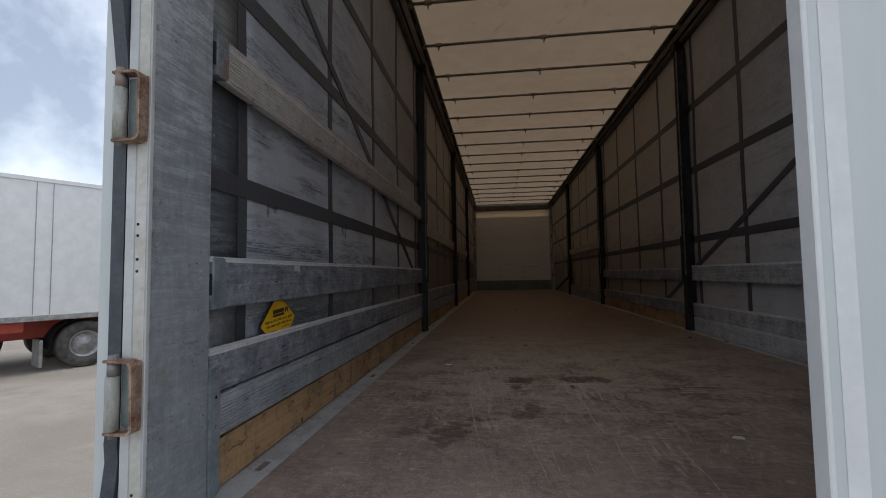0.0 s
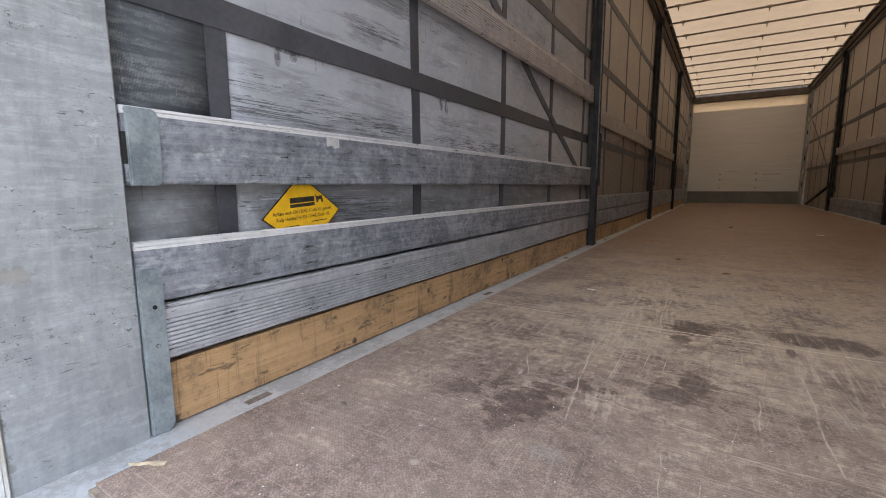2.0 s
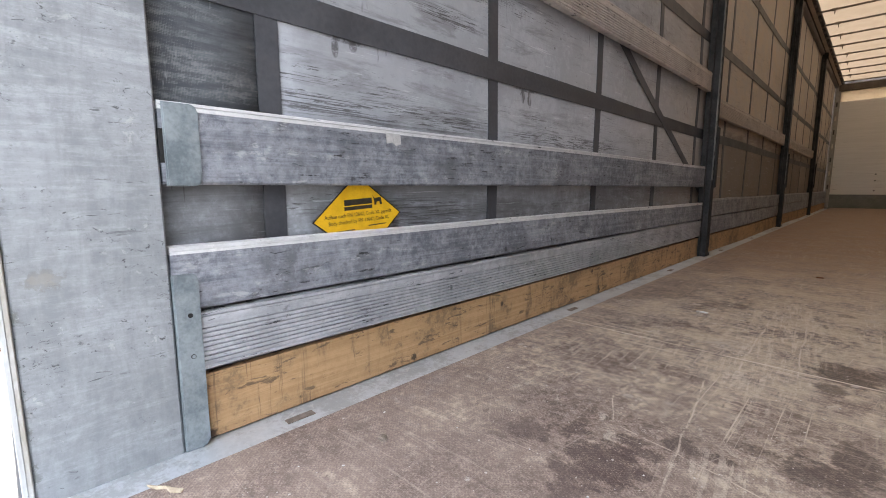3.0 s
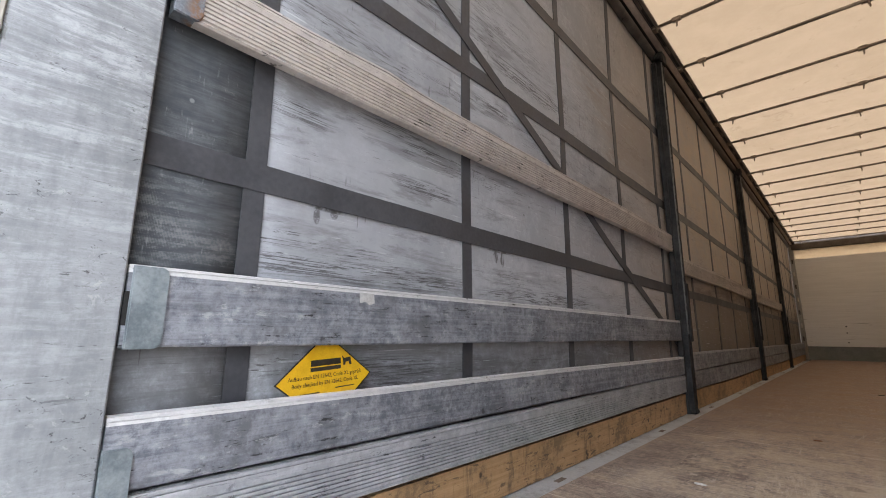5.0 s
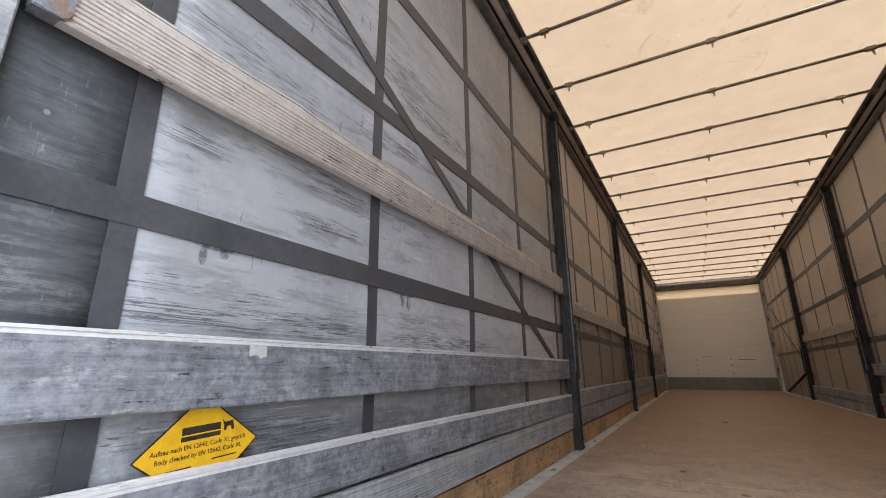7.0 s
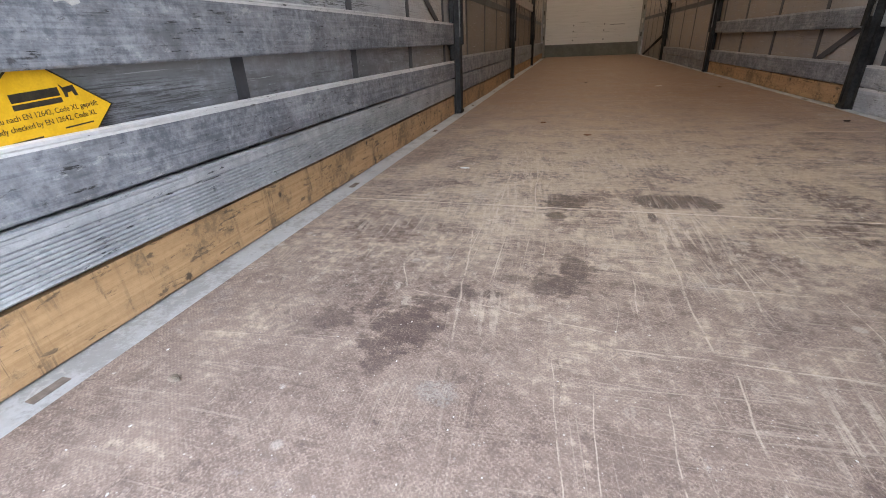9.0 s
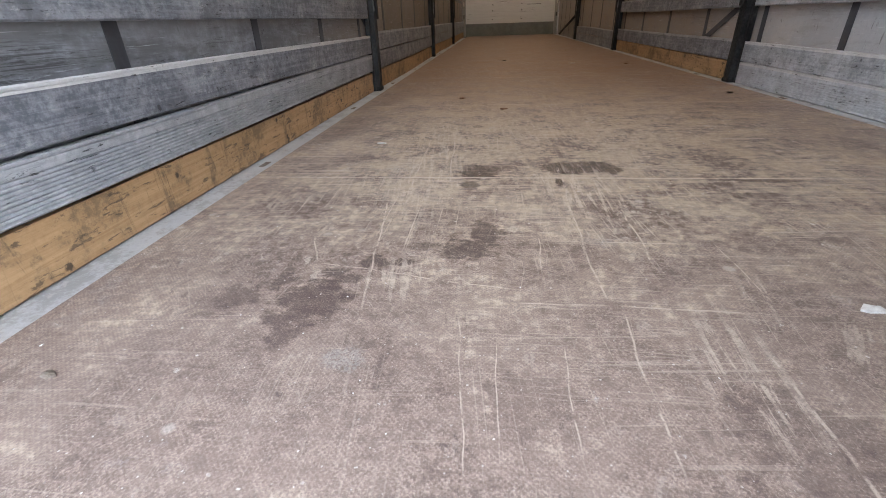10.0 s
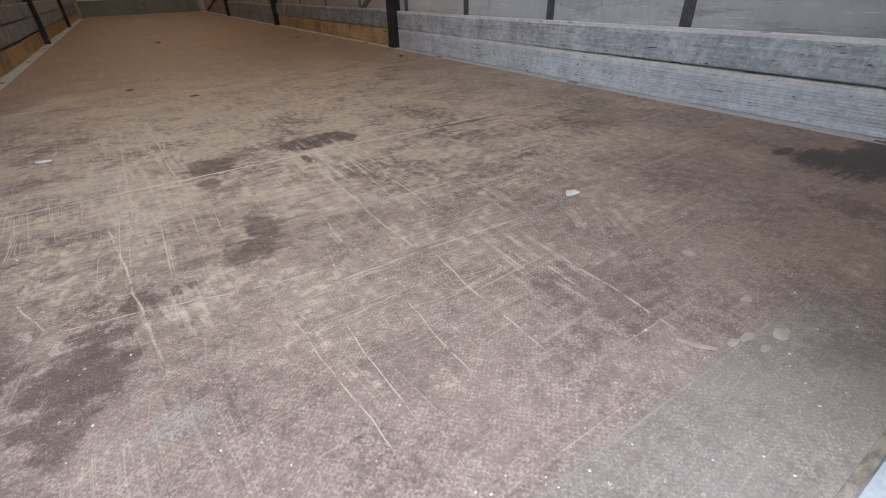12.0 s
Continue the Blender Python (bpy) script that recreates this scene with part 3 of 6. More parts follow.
def make_aluminium(name, light, dark, grime_shade):
    m = Mat(name)
    streak = m.noise(1.0, 6, 0.72, m.scaled((10, 2.4, 75)), 0.4)
    hair = m.noise(1.0, 5, 0.7, m.scaled((10, 9, 210)), 0.3)
    blot = m.noise(10, 7, 0.76)
    blot2 = m.noise(2.6, 6, 0.7)
    fine = m.noise(110, 4, 0.75)
    speck = m.noise(45, 6, 0.78)
    tone = m.math("ADD", m.math("ADD", m.math("MULTIPLY", streak, 0.20), m.math("MULTIPLY", hair, 0.10)), m.math("ADD", m.math("MULTIPLY", blot2, 0.36), m.math("MULTIPLY", speck, 0.34)))
    colour = m.mix(m.step(tone, 0.425, 0.575), dark, light)
    soil = m.step(m.math("ADD", m.math("MULTIPLY", blot, 0.40), m.math("ADD", m.math("MULTIPLY", blot2, 0.35), m.math("MULTIPLY", speck, 0.25))), 0.48, 0.60)
    colour = m.mix(m.math("MULTIPLY", soil, grime_shade), colour, (0.075, 0.077, 0.086))
    hairs = m.math("MULTIPLY", m.step(hair, 0.61, 0.65), m.step(blot, 0.47, 0.55))
    colour = m.mix(m.math("MULTIPLY", hairs, 0.5), colour, (0.045, 0.045, 0.050))
    scrape = m.math("MULTIPLY", m.step(m.noise(1.0, 4, 0.65, m.scaled((9, 14, 130)), 0.4), 0.60, 0.65), m.step(blot, 0.48, 0.56))
    colour = m.mix(m.math("MULTIPLY", scrape, 0.9), colour, (0.020, 0.020, 0.022))
    knock = m.math("MULTIPLY", m.step(m.math("ADD", m.cells(15), m.math("MULTIPLY", speck, 0.5)), 0.30, 0.37, 1.0, 0.0), m.step(m.noise(7, 2, 0.5), 0.52, 0.60))
    colour = m.mix(m.math("MULTIPLY", knock, 0.75), colour, (0.040, 0.040, 0.044))
    gouge = m.math("MULTIPLY", m.step(m.math("ADD", m.math("MULTIPLY", m.noise(1.0, 6, 0.75, m.scaled((9, 7, 34)), 0.9), 0.8), m.math("MULTIPLY", speck, 0.2)), 0.575, 0.615), m.step(m.noise(3.7, 3, 0.6, m.moved((6, 1, 3))), 0.47, 0.56))
    colour = m.mix(m.math("MULTIPLY", gouge, 0.7 * grime_shade + 0.15), colour, (0.050, 0.051, 0.056))
    rub = m.math("MULTIPLY", m.step(m.math("ADD", m.math("MULTIPLY", m.noise(1.0, 6, 0.75, m.scaled((10, 9, 40)), 0.5), 0.6), m.math("MULTIPLY", speck, 0.4)), 0.545, 0.60), m.step(blot2, 0.44, 0.56))
    colour = m.mix(m.math("MULTIPLY", rub, 0.5), colour, (0.56, 0.565, 0.575))
    m.bump(m.math("ADD", fine, m.math("ADD", m.math("MULTIPLY", streak, 0.8), m.math("MULTIPLY", hair, 0.8))), 0.3, 0.0015)
    m.set(colour, m.step(blot, 0.3, 0.7, 0.40, 0.60), 0.2, 0.5)
    return m.m


def make_plywood():
    m = Mat("ochre_plywood")
    grain = m.noise(1.0, 6, 0.7, m.scaled((30, 2.2, 75)), 1.2)
    mid = m.noise(6, 7, 0.72)
    fine = m.noise(60, 5, 0.75)
    colour = m.mix(m.step(m.math("ADD", m.math("MULTIPLY", grain, 0.65), m.math("MULTIPLY", fine, 0.35)), 0.36, 0.64), (0.370, 0.222, 0.110), (0.500, 0.318, 0.168))
    grime_shade = m.math("MULTIPLY", m.step(m.math("ADD", m.math("MULTIPLY", mid, 0.7), m.math("MULTIPLY", fine, 0.3)), 0.48, 0.60), 0.75)
    colour = m.mix(grime_shade, colour, (0.155, 0.105, 0.062))
    knot = m.math("MULTIPLY", m.step(m.math("ADD", m.cells(16), m.math("MULTIPLY", fine, 0.35)), 0.25, 0.38, 1.0, 0.0), m.step(m.noise(5, 2, 0.5), 0.44, 0.54))
    colour = m.mix(m.math("MULTIPLY", knot, 0.9), colour, (0.045, 0.034, 0.026))
    low = m.noise(1.0, 5, 0.65, m.scaled((20, 14, 60)), 0.6)
    colour = m.mix(m.math("MULTIPLY", m.step(low, 0.58, 0.65), 0.7), colour, (0.065, 0.05, 0.038))
    saw = m.math("MULTIPLY", m.step(m.noise(1.0, 3, 0.6, m.scaled((20, 150, 6)), 0.2), 0.60, 0.66), m.step(m.noise(4.2, 3, 0.6, m.moved((1, 2, 3))), 0.52, 0.60))
    colour = m.mix(m.math("MULTIPLY", saw, 0.55), colour, (0.10, 0.07, 0.045))
    runs = m.math("MULTIPLY", m.step(m.noise(1.0, 5, 0.7, m.scaled((20, 20, 3)), 0.6), 0.57, 0.66), m.step(fine, 0.36, 0.58, 0.3, 1.0))
    colour = m.mix(m.math("MULTIPLY", runs, 0.55), colour, (0.105, 0.075, 0.05))
    m.bump(grain, 0.3, 0.002)
    m.set(colour, 0.7, 0.0, 0.3)
    return m.m


def make_post_paint():
    m = Mat("scuffed_grey_steel")
    z = m.split()[2]
    mid = m.noise(5, 7, 0.72)
    fine = m.noise(60, 6, 0.78)
    drag = m.noise(1.0, 8, 0.8, m.scaled((5, 5, 44)), 0.35)
    hair = m.noise(1.0, 6, 0.75, m.scaled((9, 22, 120)), 0.4)
    tall = m.noise(1.0, 5, 0.7, m.scaled((9, 28, 5)), 0.4)
    colour = m.mix(m.step(m.math("ADD", m.math("MULTIPLY", mid, 0.4), m.math("ADD", m.math("MULTIPLY", fine, 0.25), m.math("MULTIPLY", tall, 0.35))), 0.42, 0.58), (0.222, 0.234, 0.246), (0.306, 0.321, 0.335))
    high = m.step(z, 0.35, 1.25, 0.3, 1.0)
    streaks = m.step(m.math("ADD", m.math("MULTIPLY", drag, 0.78), m.math("MULTIPLY", hair, 0.22)), 0.505, 0.60)
    colour = m.mix(m.math("MULTIPLY", m.math("MULTIPLY", streaks, high), 0.55), colour, (0.175, 0.184, 0.196))
    # pale streaks strengthen upwards: wear, plus outdoor light painted into the steel
    bright = m.step(m.math("ADD", m.math("MULTIPLY", drag, 0.8), m.math("MULTIPLY", hair, 0.2)), 0.41, 0.52, 1.0, 0.0)
    bright = m.math("MULTIPLY", bright, m.step(fine, 0.36, 0.56, 0.45, 1.0))
    colour = m.mix(m.math("MULTIPLY", m.math("MULTIPLY", bright, high), 0.6), colour, (0.54, 0.56, 0.585))
    y = m.split()[1]
    # paler rear edge high up: daylight glare put into the colour
    rear_glare = m.math("MULTIPLY", m.step(m.math("ADD", y, m.math("MULTIPLY", m.math("SUBTRACT", drag, 0.5), 0.5)), 0.15, 0.28, 1.0, 0.0), m.step(z, 0.8, 1.2))
    colour = m.mix(m.math("MULTIPLY", rear_glare, m.step(fine, 0.36, 0.6, 0.35, 0.75)), colour, (0.50, 0.525, 0.545))
    speck = m.step(m.math("ADD", m.math("MULTIPLY", m.noise(1.0, 4, 0.7, m.scaled((60, 110, 260)), 0.6), 0.75), m.math("MULTIPLY", mid, 0.25)), 0.575, 0.62)
    colour = m.mix(m.math("MULTIPLY", m.math("MULTIPLY", speck, high), 0.55), colour, (0.13, 0.135, 0.14))
    chip_gate = m.step(m.noise(6.0, 5, 0.7, m.moved((0, 4, 1))), 0.50, 0.57)
    chip = m.math("MULTIPLY", m.step(m.noise(1.0, 5, 0.75, m.scaled((40, 60, 110)), 0.8), 0.585, 0.63), chip_gate)
    colour = m.mix(m.math("MULTIPLY", chip, 0.85), colour, (0.055, 0.055, 0.058))
    scr = m.math("MULTIPLY", m.step(m.noise(1.0, 4, 0.65, m.scaled((20, 22, 170)), 0.6), 0.645, 0.68), m.step(m.noise(4.0, 4, 0.6, m.moved((3, 1, 6))), 0.48, 0.58))
    colour = m.mix(m.math("MULTIPLY", scr, 0.8), colour, (0.07, 0.07, 0.073))
    torn = m.math("ADD", m.noise(1.0, 5, 0.75, m.scaled((20, 26, 22)), 0.6), m.math("MULTIPLY", m.step(z, 0.02, 0.75, 0.05, 0.0), 1.0))
    edge_wear = m.math("MULTIPLY", m.step(m.math("SUBTRACT", y, m.math("MULTIPLY", torn, 0.055)), 0.118, 0.132, 1.0, 0.0), m.step(torn, 0.56, 0.64))
    colour = m.mix(m.math("MULTIPLY", edge_wear, 0.6), colour, (0.12, 0.12, 0.108))
    off = m.vec("MULTIPLY", m.vec("SUBTRACT", m.pos, (0, 0.190, 0.318)), (0, 1 / 0.017, 1 / 0.012))
    peel = m.math("ADD", m.vec("LENGTH", off), m.math("MULTIPLY", m.math("SUBTRACT", fine, 0.5), 3.4))
    colour = m.mix(m.step(peel, 0.9, 1.35, 0.4, 0.0), colour, (0.19, 0.178, 0.155))
    colour = m.mix(m.step(peel, 0.4, 0.8, 0.3, 0.0), colour, (0.33, 0.30, 0.255))
    pale = m.math("MULTIPLY", m.step(m.noise(1.0, 4, 0.7, m.scaled((30, 45, 45)), 0.7), 0.61, 0.66), chip_gate)
    colour = m.mix(m.math("MULTIPLY", pale, 0.3), colour, (0.55, 0.55, 0.53))
    m.bump(m.math("ADD", fine, m.math("ADD", mid, m.math("MULTIPLY", edge_wear, -1.5))), 0.3, 0.0015)
    m.set(colour, m.step(mid, 0.3, 0.7, 0.45, 0.6), 0.1, 0.4)
    return m.m


def make_galvanised():
    m = Mat("galvanised_steel")
    sp = m.cells(150, None, "Color")
    mid = m.noise(7, 7, 0.72)
    fine = m.noise(75, 5, 0.75)
    tone = m.t.nodes.new("ShaderNodeSeparateColor")
    m.t.links.new(sp, tone.inputs[0])
    colour = m.mix(m.step(tone.outputs[0], 0.0, 1.0, 0.35, 0.65), (0.42, 0.45, 0.48), (0.57, 0.60, 0.63))
    colour = m.mix(m.math("MULTIPLY", m.step(m.math("ADD", m.math("MULTIPLY", mid, 0.65), m.math("MULTIPLY", fine, 0.35)), 0.49, 0.59), 0.5), colour, (0.25, 0.25, 0.248))
    rub = m.step(m.noise(1.0, 4, 0.65, m.scaled((28, 28, 40)), 0.8), 0.58, 0.68)
    colour = m.mix(m.math("MULTIPLY", rub, 0.5), colour, (0.60, 0.60, 0.59))
    m.bump(fine, 0.2, 0.0015)
    m.set(colour, m.step(mid, 0.3, 0.7, 0.38, 0.6), 0.35, 0.5)
    return m.m


def make_bracket():
    m = Mat("blue_grey_steel_rusting")
    mid = m.noise(26, 5, 0.65)
    y = m.split()[1]
    colour = m.mix(m.step(m.noise(60, 4, 0.7), 0.35, 0.65), (0.15, 0.172, 0.200), (0.26, 0.285, 0.318))
    rust = m.math("MULTIPLY", m.step(mid, 0.40, 0.54), m.step(y, 0.368, 0.394))
    colour = m.mix(m.math("MULTIPLY", rust, 0.9), colour, (0.24, 0.125, 0.065))
    m.bump(mid, 0.3, 0.001)
    m.set(colour, 0.5, 0.35, 0.5)
    return m.m


def make_front_panel():
    m = Mat("pale_front_panel")
    mid = m.noise(3, 5, 0.6)
    grain = m.noise(1.0, 4, 0.6, m.scaled((1.5, 5, 26)), 0.5)
    colour = m.mix(m.step(grain, 0.35, 0.7), (0.74, 0.724, 0.685), (0.80, 0.785, 0.748))
    z = m.split()[2]
    scr = m.math("MULTIPLY", m.step(m.noise(1.0, 4, 0.6, m.scaled((2.2, 5, 45)), 0.7), 0.62, 0.70), m.step(z, 0.5, 1.4, 1.0, 0.25))
    colour = m.mix(m.math("MULTIPLY", scr, 0.65), colour, (0.16, 0.14, 0.115))
    m.bump(mid, 0.2, 0.003)
    m.set(colour, 0.55, 0.0, 0.4)
    return m.m


def make_gravel():
    m = Mat("pale_yard_gravel")
    a = m.noise(0.35, 5, 0.6)
    b = m.noise(3.0, 5, 0.65)
    c = m.noise(45, 4, 0.7)
    colour = m.mix(m.step(a, 0.35, 0.66), (0.30, 0.262, 0.22), (0.40, 0.362, 0.315))
    colour = m.mix(m.step(b, 0.45, 0.7, 0.0, 0.5), colour, (0.28, 0.24, 0.195))
    colour = m.mix(m.step(c, 0.5, 0.75, 0.0, 0.4), colour, (0.50, 0.455, 0.40))
    m.bump(m.math("ADD", b, c), 0.4, 0.02)
    m.set(colour, 0.95, 0.0, 0.2)
    return m.m


FLOOR = make_floor_film()
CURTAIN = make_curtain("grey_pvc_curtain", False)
CURTAIN_END = make_curtain("dark_woven_curtain_end", True)
ROOF = make_roof_sheet()
ALU = make_aluminium("weathered_aluminium", (0.370, 0.388, 0.430), (0.128, 0.139, 0.164), 0.72)
ALU_PALE = make_aluminium("pale_aluminium", (0.60, 0.63, 0.675), (0.27, 0.29, 0.322), 0.55)
RIB_PALE = make_aluminium("pale_ribbed_aluminium", (0.72, 0.75, 0.79), (0.45, 0.475, 0.51), 0.36)
ALU_RIB = make_aluminium("ribbed_aluminium", (0.53, 0.545, 0.572), (0.33, 0.342, 0.364), 0.36)
BARE = make_aluminium("bare_aluminium_edge", (0.80, 0.80, 0.80), (0.60, 0.602, 0.61), 0.22)
TIMBER = make_aluminium("weathered_slat", (0.63, 0.582, 0.545), (0.465, 0.425, 0.395), 0.20)
PLY = make_plywood()
POST_PAINT = make_post_paint()
GALV = make_galvanised()
FRONT = make_front_panel()
GRAVEL = make_gravel()
STRAP = simple("dark_strap_webbing", (0.046, 0.048, 0.055), (0.076, 0.078, 0.088), 9, 0.5, 0, 0.2, 0.001)
FRAME_WHITE = simple("dirty_white_frame_paint", (0.43, 0.435, 0.43), (0.53, 0.54, 0.535), 7, 0.5, 0, 0.1, 0.001)
WHITE = simple("white_coach_paint", (0.62, 0.63, 0.63), (0.70, 0.71, 0.705), 5, 0.42, 0, 0.05, 0.001)
WHITE_WORN = simple("yellowed_white_paint", (0.40, 0.375, 0.32), (0.56, 0.56, 0.545), 7, 0.5, 0, 0.15, 0.001)
DOOR_WHITE = simple("white_door_skin", (0.51, 0.54, 0.54), (0.57, 0.595, 0.595), 2.5, 0.35, 0, 0.04, 0.001, (1, 1, 0.2))
DARK_STEEL = simple("dark_painted_steel", (0.012, 0.0125, 0.013), (0.045, 0.045, 0.046), 8, 0.7, 0.0, 0.15, 0.001, (1, 1, 1), 0.2)
RAIL_STEEL = simple("grimy_rail_steel", (0.11, 0.10, 0.092), (0.22, 0.20, 0.18), 7, 0.45, 0.5, 0.15, 0.001)
RAIL_BLACK = simple("black_rail_lip", (0.014, 0.014, 0.014), (0.03, 0.029, 0.028), 8, 0.5, 0, 0.15, 0.001)
BOW_STEEL = simple("brown_grey_tube", (0.17, 0.140, 0.115), (0.33, 0.275, 0.225), 12, 0.42, 0.4, 0.15, 0.001)
RUST = simple("rusty_steel", (0.16, 0.065, 0.03), (0.33, 0.19, 0.11), 28, 0.8, 0.1, 0.4, 0.001)
SLEEVE = simple("chipped_cream_sleeve", (0.25, 0.255, 0.225), (0.42, 0.425, 0.385), 26, 0.5, 0, 0.2, 0.001, (1, 1, 0.4))
RUST_PAINT = simple("rust_under_flaking_paint", (0.13, 0.055, 0.028), (0.36, 0.265, 0.19), 34, 0.75, 0.05, 0.45, 0.001)
RUST_GREY = simple("grey_steel_turning_rusty", (0.20, 0.205, 0.215), (0.27, 0.20, 0.15), 22, 0.6, 0.4, 0.3, 0.001)
BRACKET = make_bracket()
BOARD_STEEL = simple("blue_grey_bracket_steel", (0.15, 0.180, 0.198), (0.30, 0.340, 0.358), 16, 0.45, 0.3, 0.25, 0.001)
RAIL_BAND = simple("worn_rail_band", (0.34, 0.285, 0.240), (0.56, 0.49, 0.425), 9, 0.5, 0.2, 0.15, 0.001, (1, 0.3, 1))
POST_STRIP = simple("worn_post_strip", (0.10, 0.10, 0.098), (0.22, 0.22, 0.212), 9, 0.6, 0.2, 0.15, 0.001, (1, 1, 0.3))
RAIL_BAR = simple("dark_rail_bar", (0.085, 0.080, 0.076), (0.17, 0.158, 0.148), 8, 0.35, 0.4, 0.15, 0.001)
RUBBER = simple("black_rubber", (0.036, 0.043, 0.054), (0.066, 0.076, 0.090), 14, 0.55, 0, 0.2, 0.001)
BLACK = simple("blackened_hole", (0.008, 0.008, 0.008), (0.015, 0.015, 0.015), 20, 0.9, 0, 0.1, 0.001)
FRAY = simple("frayed_plywood_edge", (0.12, 0.095, 0.075), (0.30, 0.25, 0.205), 40, 0.85, 0, 0.5, 0.003, (1, 3, 3))
GROOVE = simple("dirty_groove", (0.05, 0.045, 0.04), (0.09, 0.08, 0.07), 20, 0.8, 0, 0.1, 0.001)
SLOT_DIRT = simple("dusty_slot", (0.13, 0.105, 0.09), (0.24, 0.20, 0.175), 60, 0.8, 0, 0.3, 0.001)
YELLOW = simple("yellow_sticker_film", (0.62, 0.345, 0.010), (0.76, 0.45, 0.016), 30, 0.42, 0, 0.08, 0.001)
INK = simple("black_ink", (0.012, 0.011, 0.010), (0.05, 0.04, 0.02), 60, 0.5, 0, 0.05, 0.001)
SEAL_GREEN = simple("grey_green_paint", (0.13, 0.155, 0.15), (0.20, 0.225, 0.215), 18, 0.6, 0, 0.2, 0.001)
CORNER = simple("dirty_pale_corner_paint", (0.27, 0.255, 0.22), (0.42, 0.40, 0.355), 6, 0.6, 0, 0.2, 0.002, (1, 1, 0.4))
KICK = simple("dark_kick_plate", (0.135, 0.138, 0.118), (0.21, 0.212, 0.185), 6, 0.55, 0.1, 0.2, 0.002)
def make_light_strip():
    m = Mat("cream_light_strip")
    mid = m.noise(4, 5, 0.65)
    dirt = m.step(m.noise(14, 5, 0.7), 0.50, 0.66, 0.0, 0.22)
    n = m.bump(mid, 0.2, 0.003)
    m.set(m.mix(dirt, m.mix(mid, (0.72, 0.64, 0.52), (0.80, 0.74, 0.63)), (0.45, 0.36, 0.27)), 0.6, 0.0, 0.3)
    m.sheer(0.55, m.mix(dirt, (0.62, 0.52, 0.40), (0.36, 0.28, 0.20)), n)
    return m.m


LIGHT_STRIP = make_light_strip()
CLIP = simple("pale_clip_plastic", (0.50, 0.46, 0.39), (0.62, 0.58, 0.50), 5, 0.6, 0, 0.1, 0.002)
HEADER = simple("brown_header_beam", (0.105, 0.088, 0.074), (0.175, 0.150, 0.128), 5, 0.7, 0.0, 0.2, 0.002, (1, 1, 1), 0.2)
PAPER = simple("white_scrap", (0.50, 0.495, 0.48), (0.68, 0.675, 0.66), 60, 0.8, 0, 0.2, 0.001)
TAPE = simple("worn_label_paper", (0.40, 0.40, 0.395), (0.58, 0.58, 0.575), 70, 0.7, 0, 0.2, 0.001)
STRAW = simple("pale_wood_splinter", (0.34, 0.28, 0.20), (0.48, 0.41, 0.31), 60, 0.8, 0, 0.2, 0.001)
MUD = simple("dried_pale_mud", (0.31, 0.26, 0.215), (0.40, 0.345, 0.29), 60, 0.9, 0, 0.3, 0.001)
RED = simple("red_chassis_paint", (0.28, 0.035, 0.02), (0.40, 0.06, 0.035), 6, 0.5, 0, 0.1, 0.002)
TYRE = simple("dusty_tyre_rubber", (0.035, 0.033, 0.031), (0.10, 0.092, 0.082), 9, 0.85, 0, 0.3, 0.004)
RIM = simple("grey_wheel_rim", (0.24, 0.24, 0.235), (0.42, 0.42, 0.41), 12, 0.5, 0.5, 0.1, 0.002)
GREEN = simple("green_wheel_rim", (0.02, 0.34, 0.13), (0.04, 0.46, 0.19), 12, 0.45, 0, 0.1, 0.002)
BLUE = simple("blue_paint", (0.02, 0.10, 0.34), (0.04, 0.16, 0.45), 4, 0.5, 0, 0.1, 0.002)
GREY_SKIRT = simple("blue_grey_body", (0.12, 0.14, 0.17), (0.18, 0.20, 0.23), 4, 0.45, 0, 0.1, 0.002)
AMBER = simple("amber_reflector", (0.75, 0.26, 0.01), (0.85, 0.34, 0.02), 9, 0.35, 0, 0.1, 0.002)
LAMP_RED = simple("red_lamp_lens", (0.45, 0.015, 0.012), (0.6, 0.03, 0.02), 9, 0.3, 0, 0.1, 0.002)
GLASS_DARK = simple("dark_cab_glass", (0.012, 0.014, 0.016), (0.02, 0.022, 0.025), 5, 0.08, 0, 0.0, 0.001)
BARK = simple("grey_brown_bark", (0.09, 0.07, 0.05), (0.17, 0.135, 0.10), 9, 0.9, 0, 0.6, 0.02)
LEAF = simple("green_leaves", (0.035, 0.075, 0.018), (0.10, 0.17, 0.05), 1.3, 0.6, 0, 0.1, 0.01)


# ---- geometry helpers ----
def thing(name, at, label, category, group="", kind=""):
    return tagged(place(new(name), at), label, category, group, kind)


def place(ob, at):
    ob.location = at
    return ob


def origin(ob):
    p = Vector((0, 0, 0))
    while ob:
        p += ob.location
        ob = ob.parent
    return p


def part(name, bm, material, parent=None, label="", smooth=False):
    """Links a bmesh, in world metres, as one mesh object under a thing or under a part."""
    if parent:
        bmesh.ops.translate(bm, verts=bm.verts, vec=-origin(parent))
    bmesh.ops.recalc_face_normals(bm, faces=bm.faces)
    me = bpy.data.meshes.new(name)
    bm.to_mesh(me)
    bm.free()
    me.materials.append(material)
    if smooth:
        for p in me.polygons:
            p.use_smooth = True
    ob = new(name, me)
    ob.parent = parent
    return tagged(ob, label)


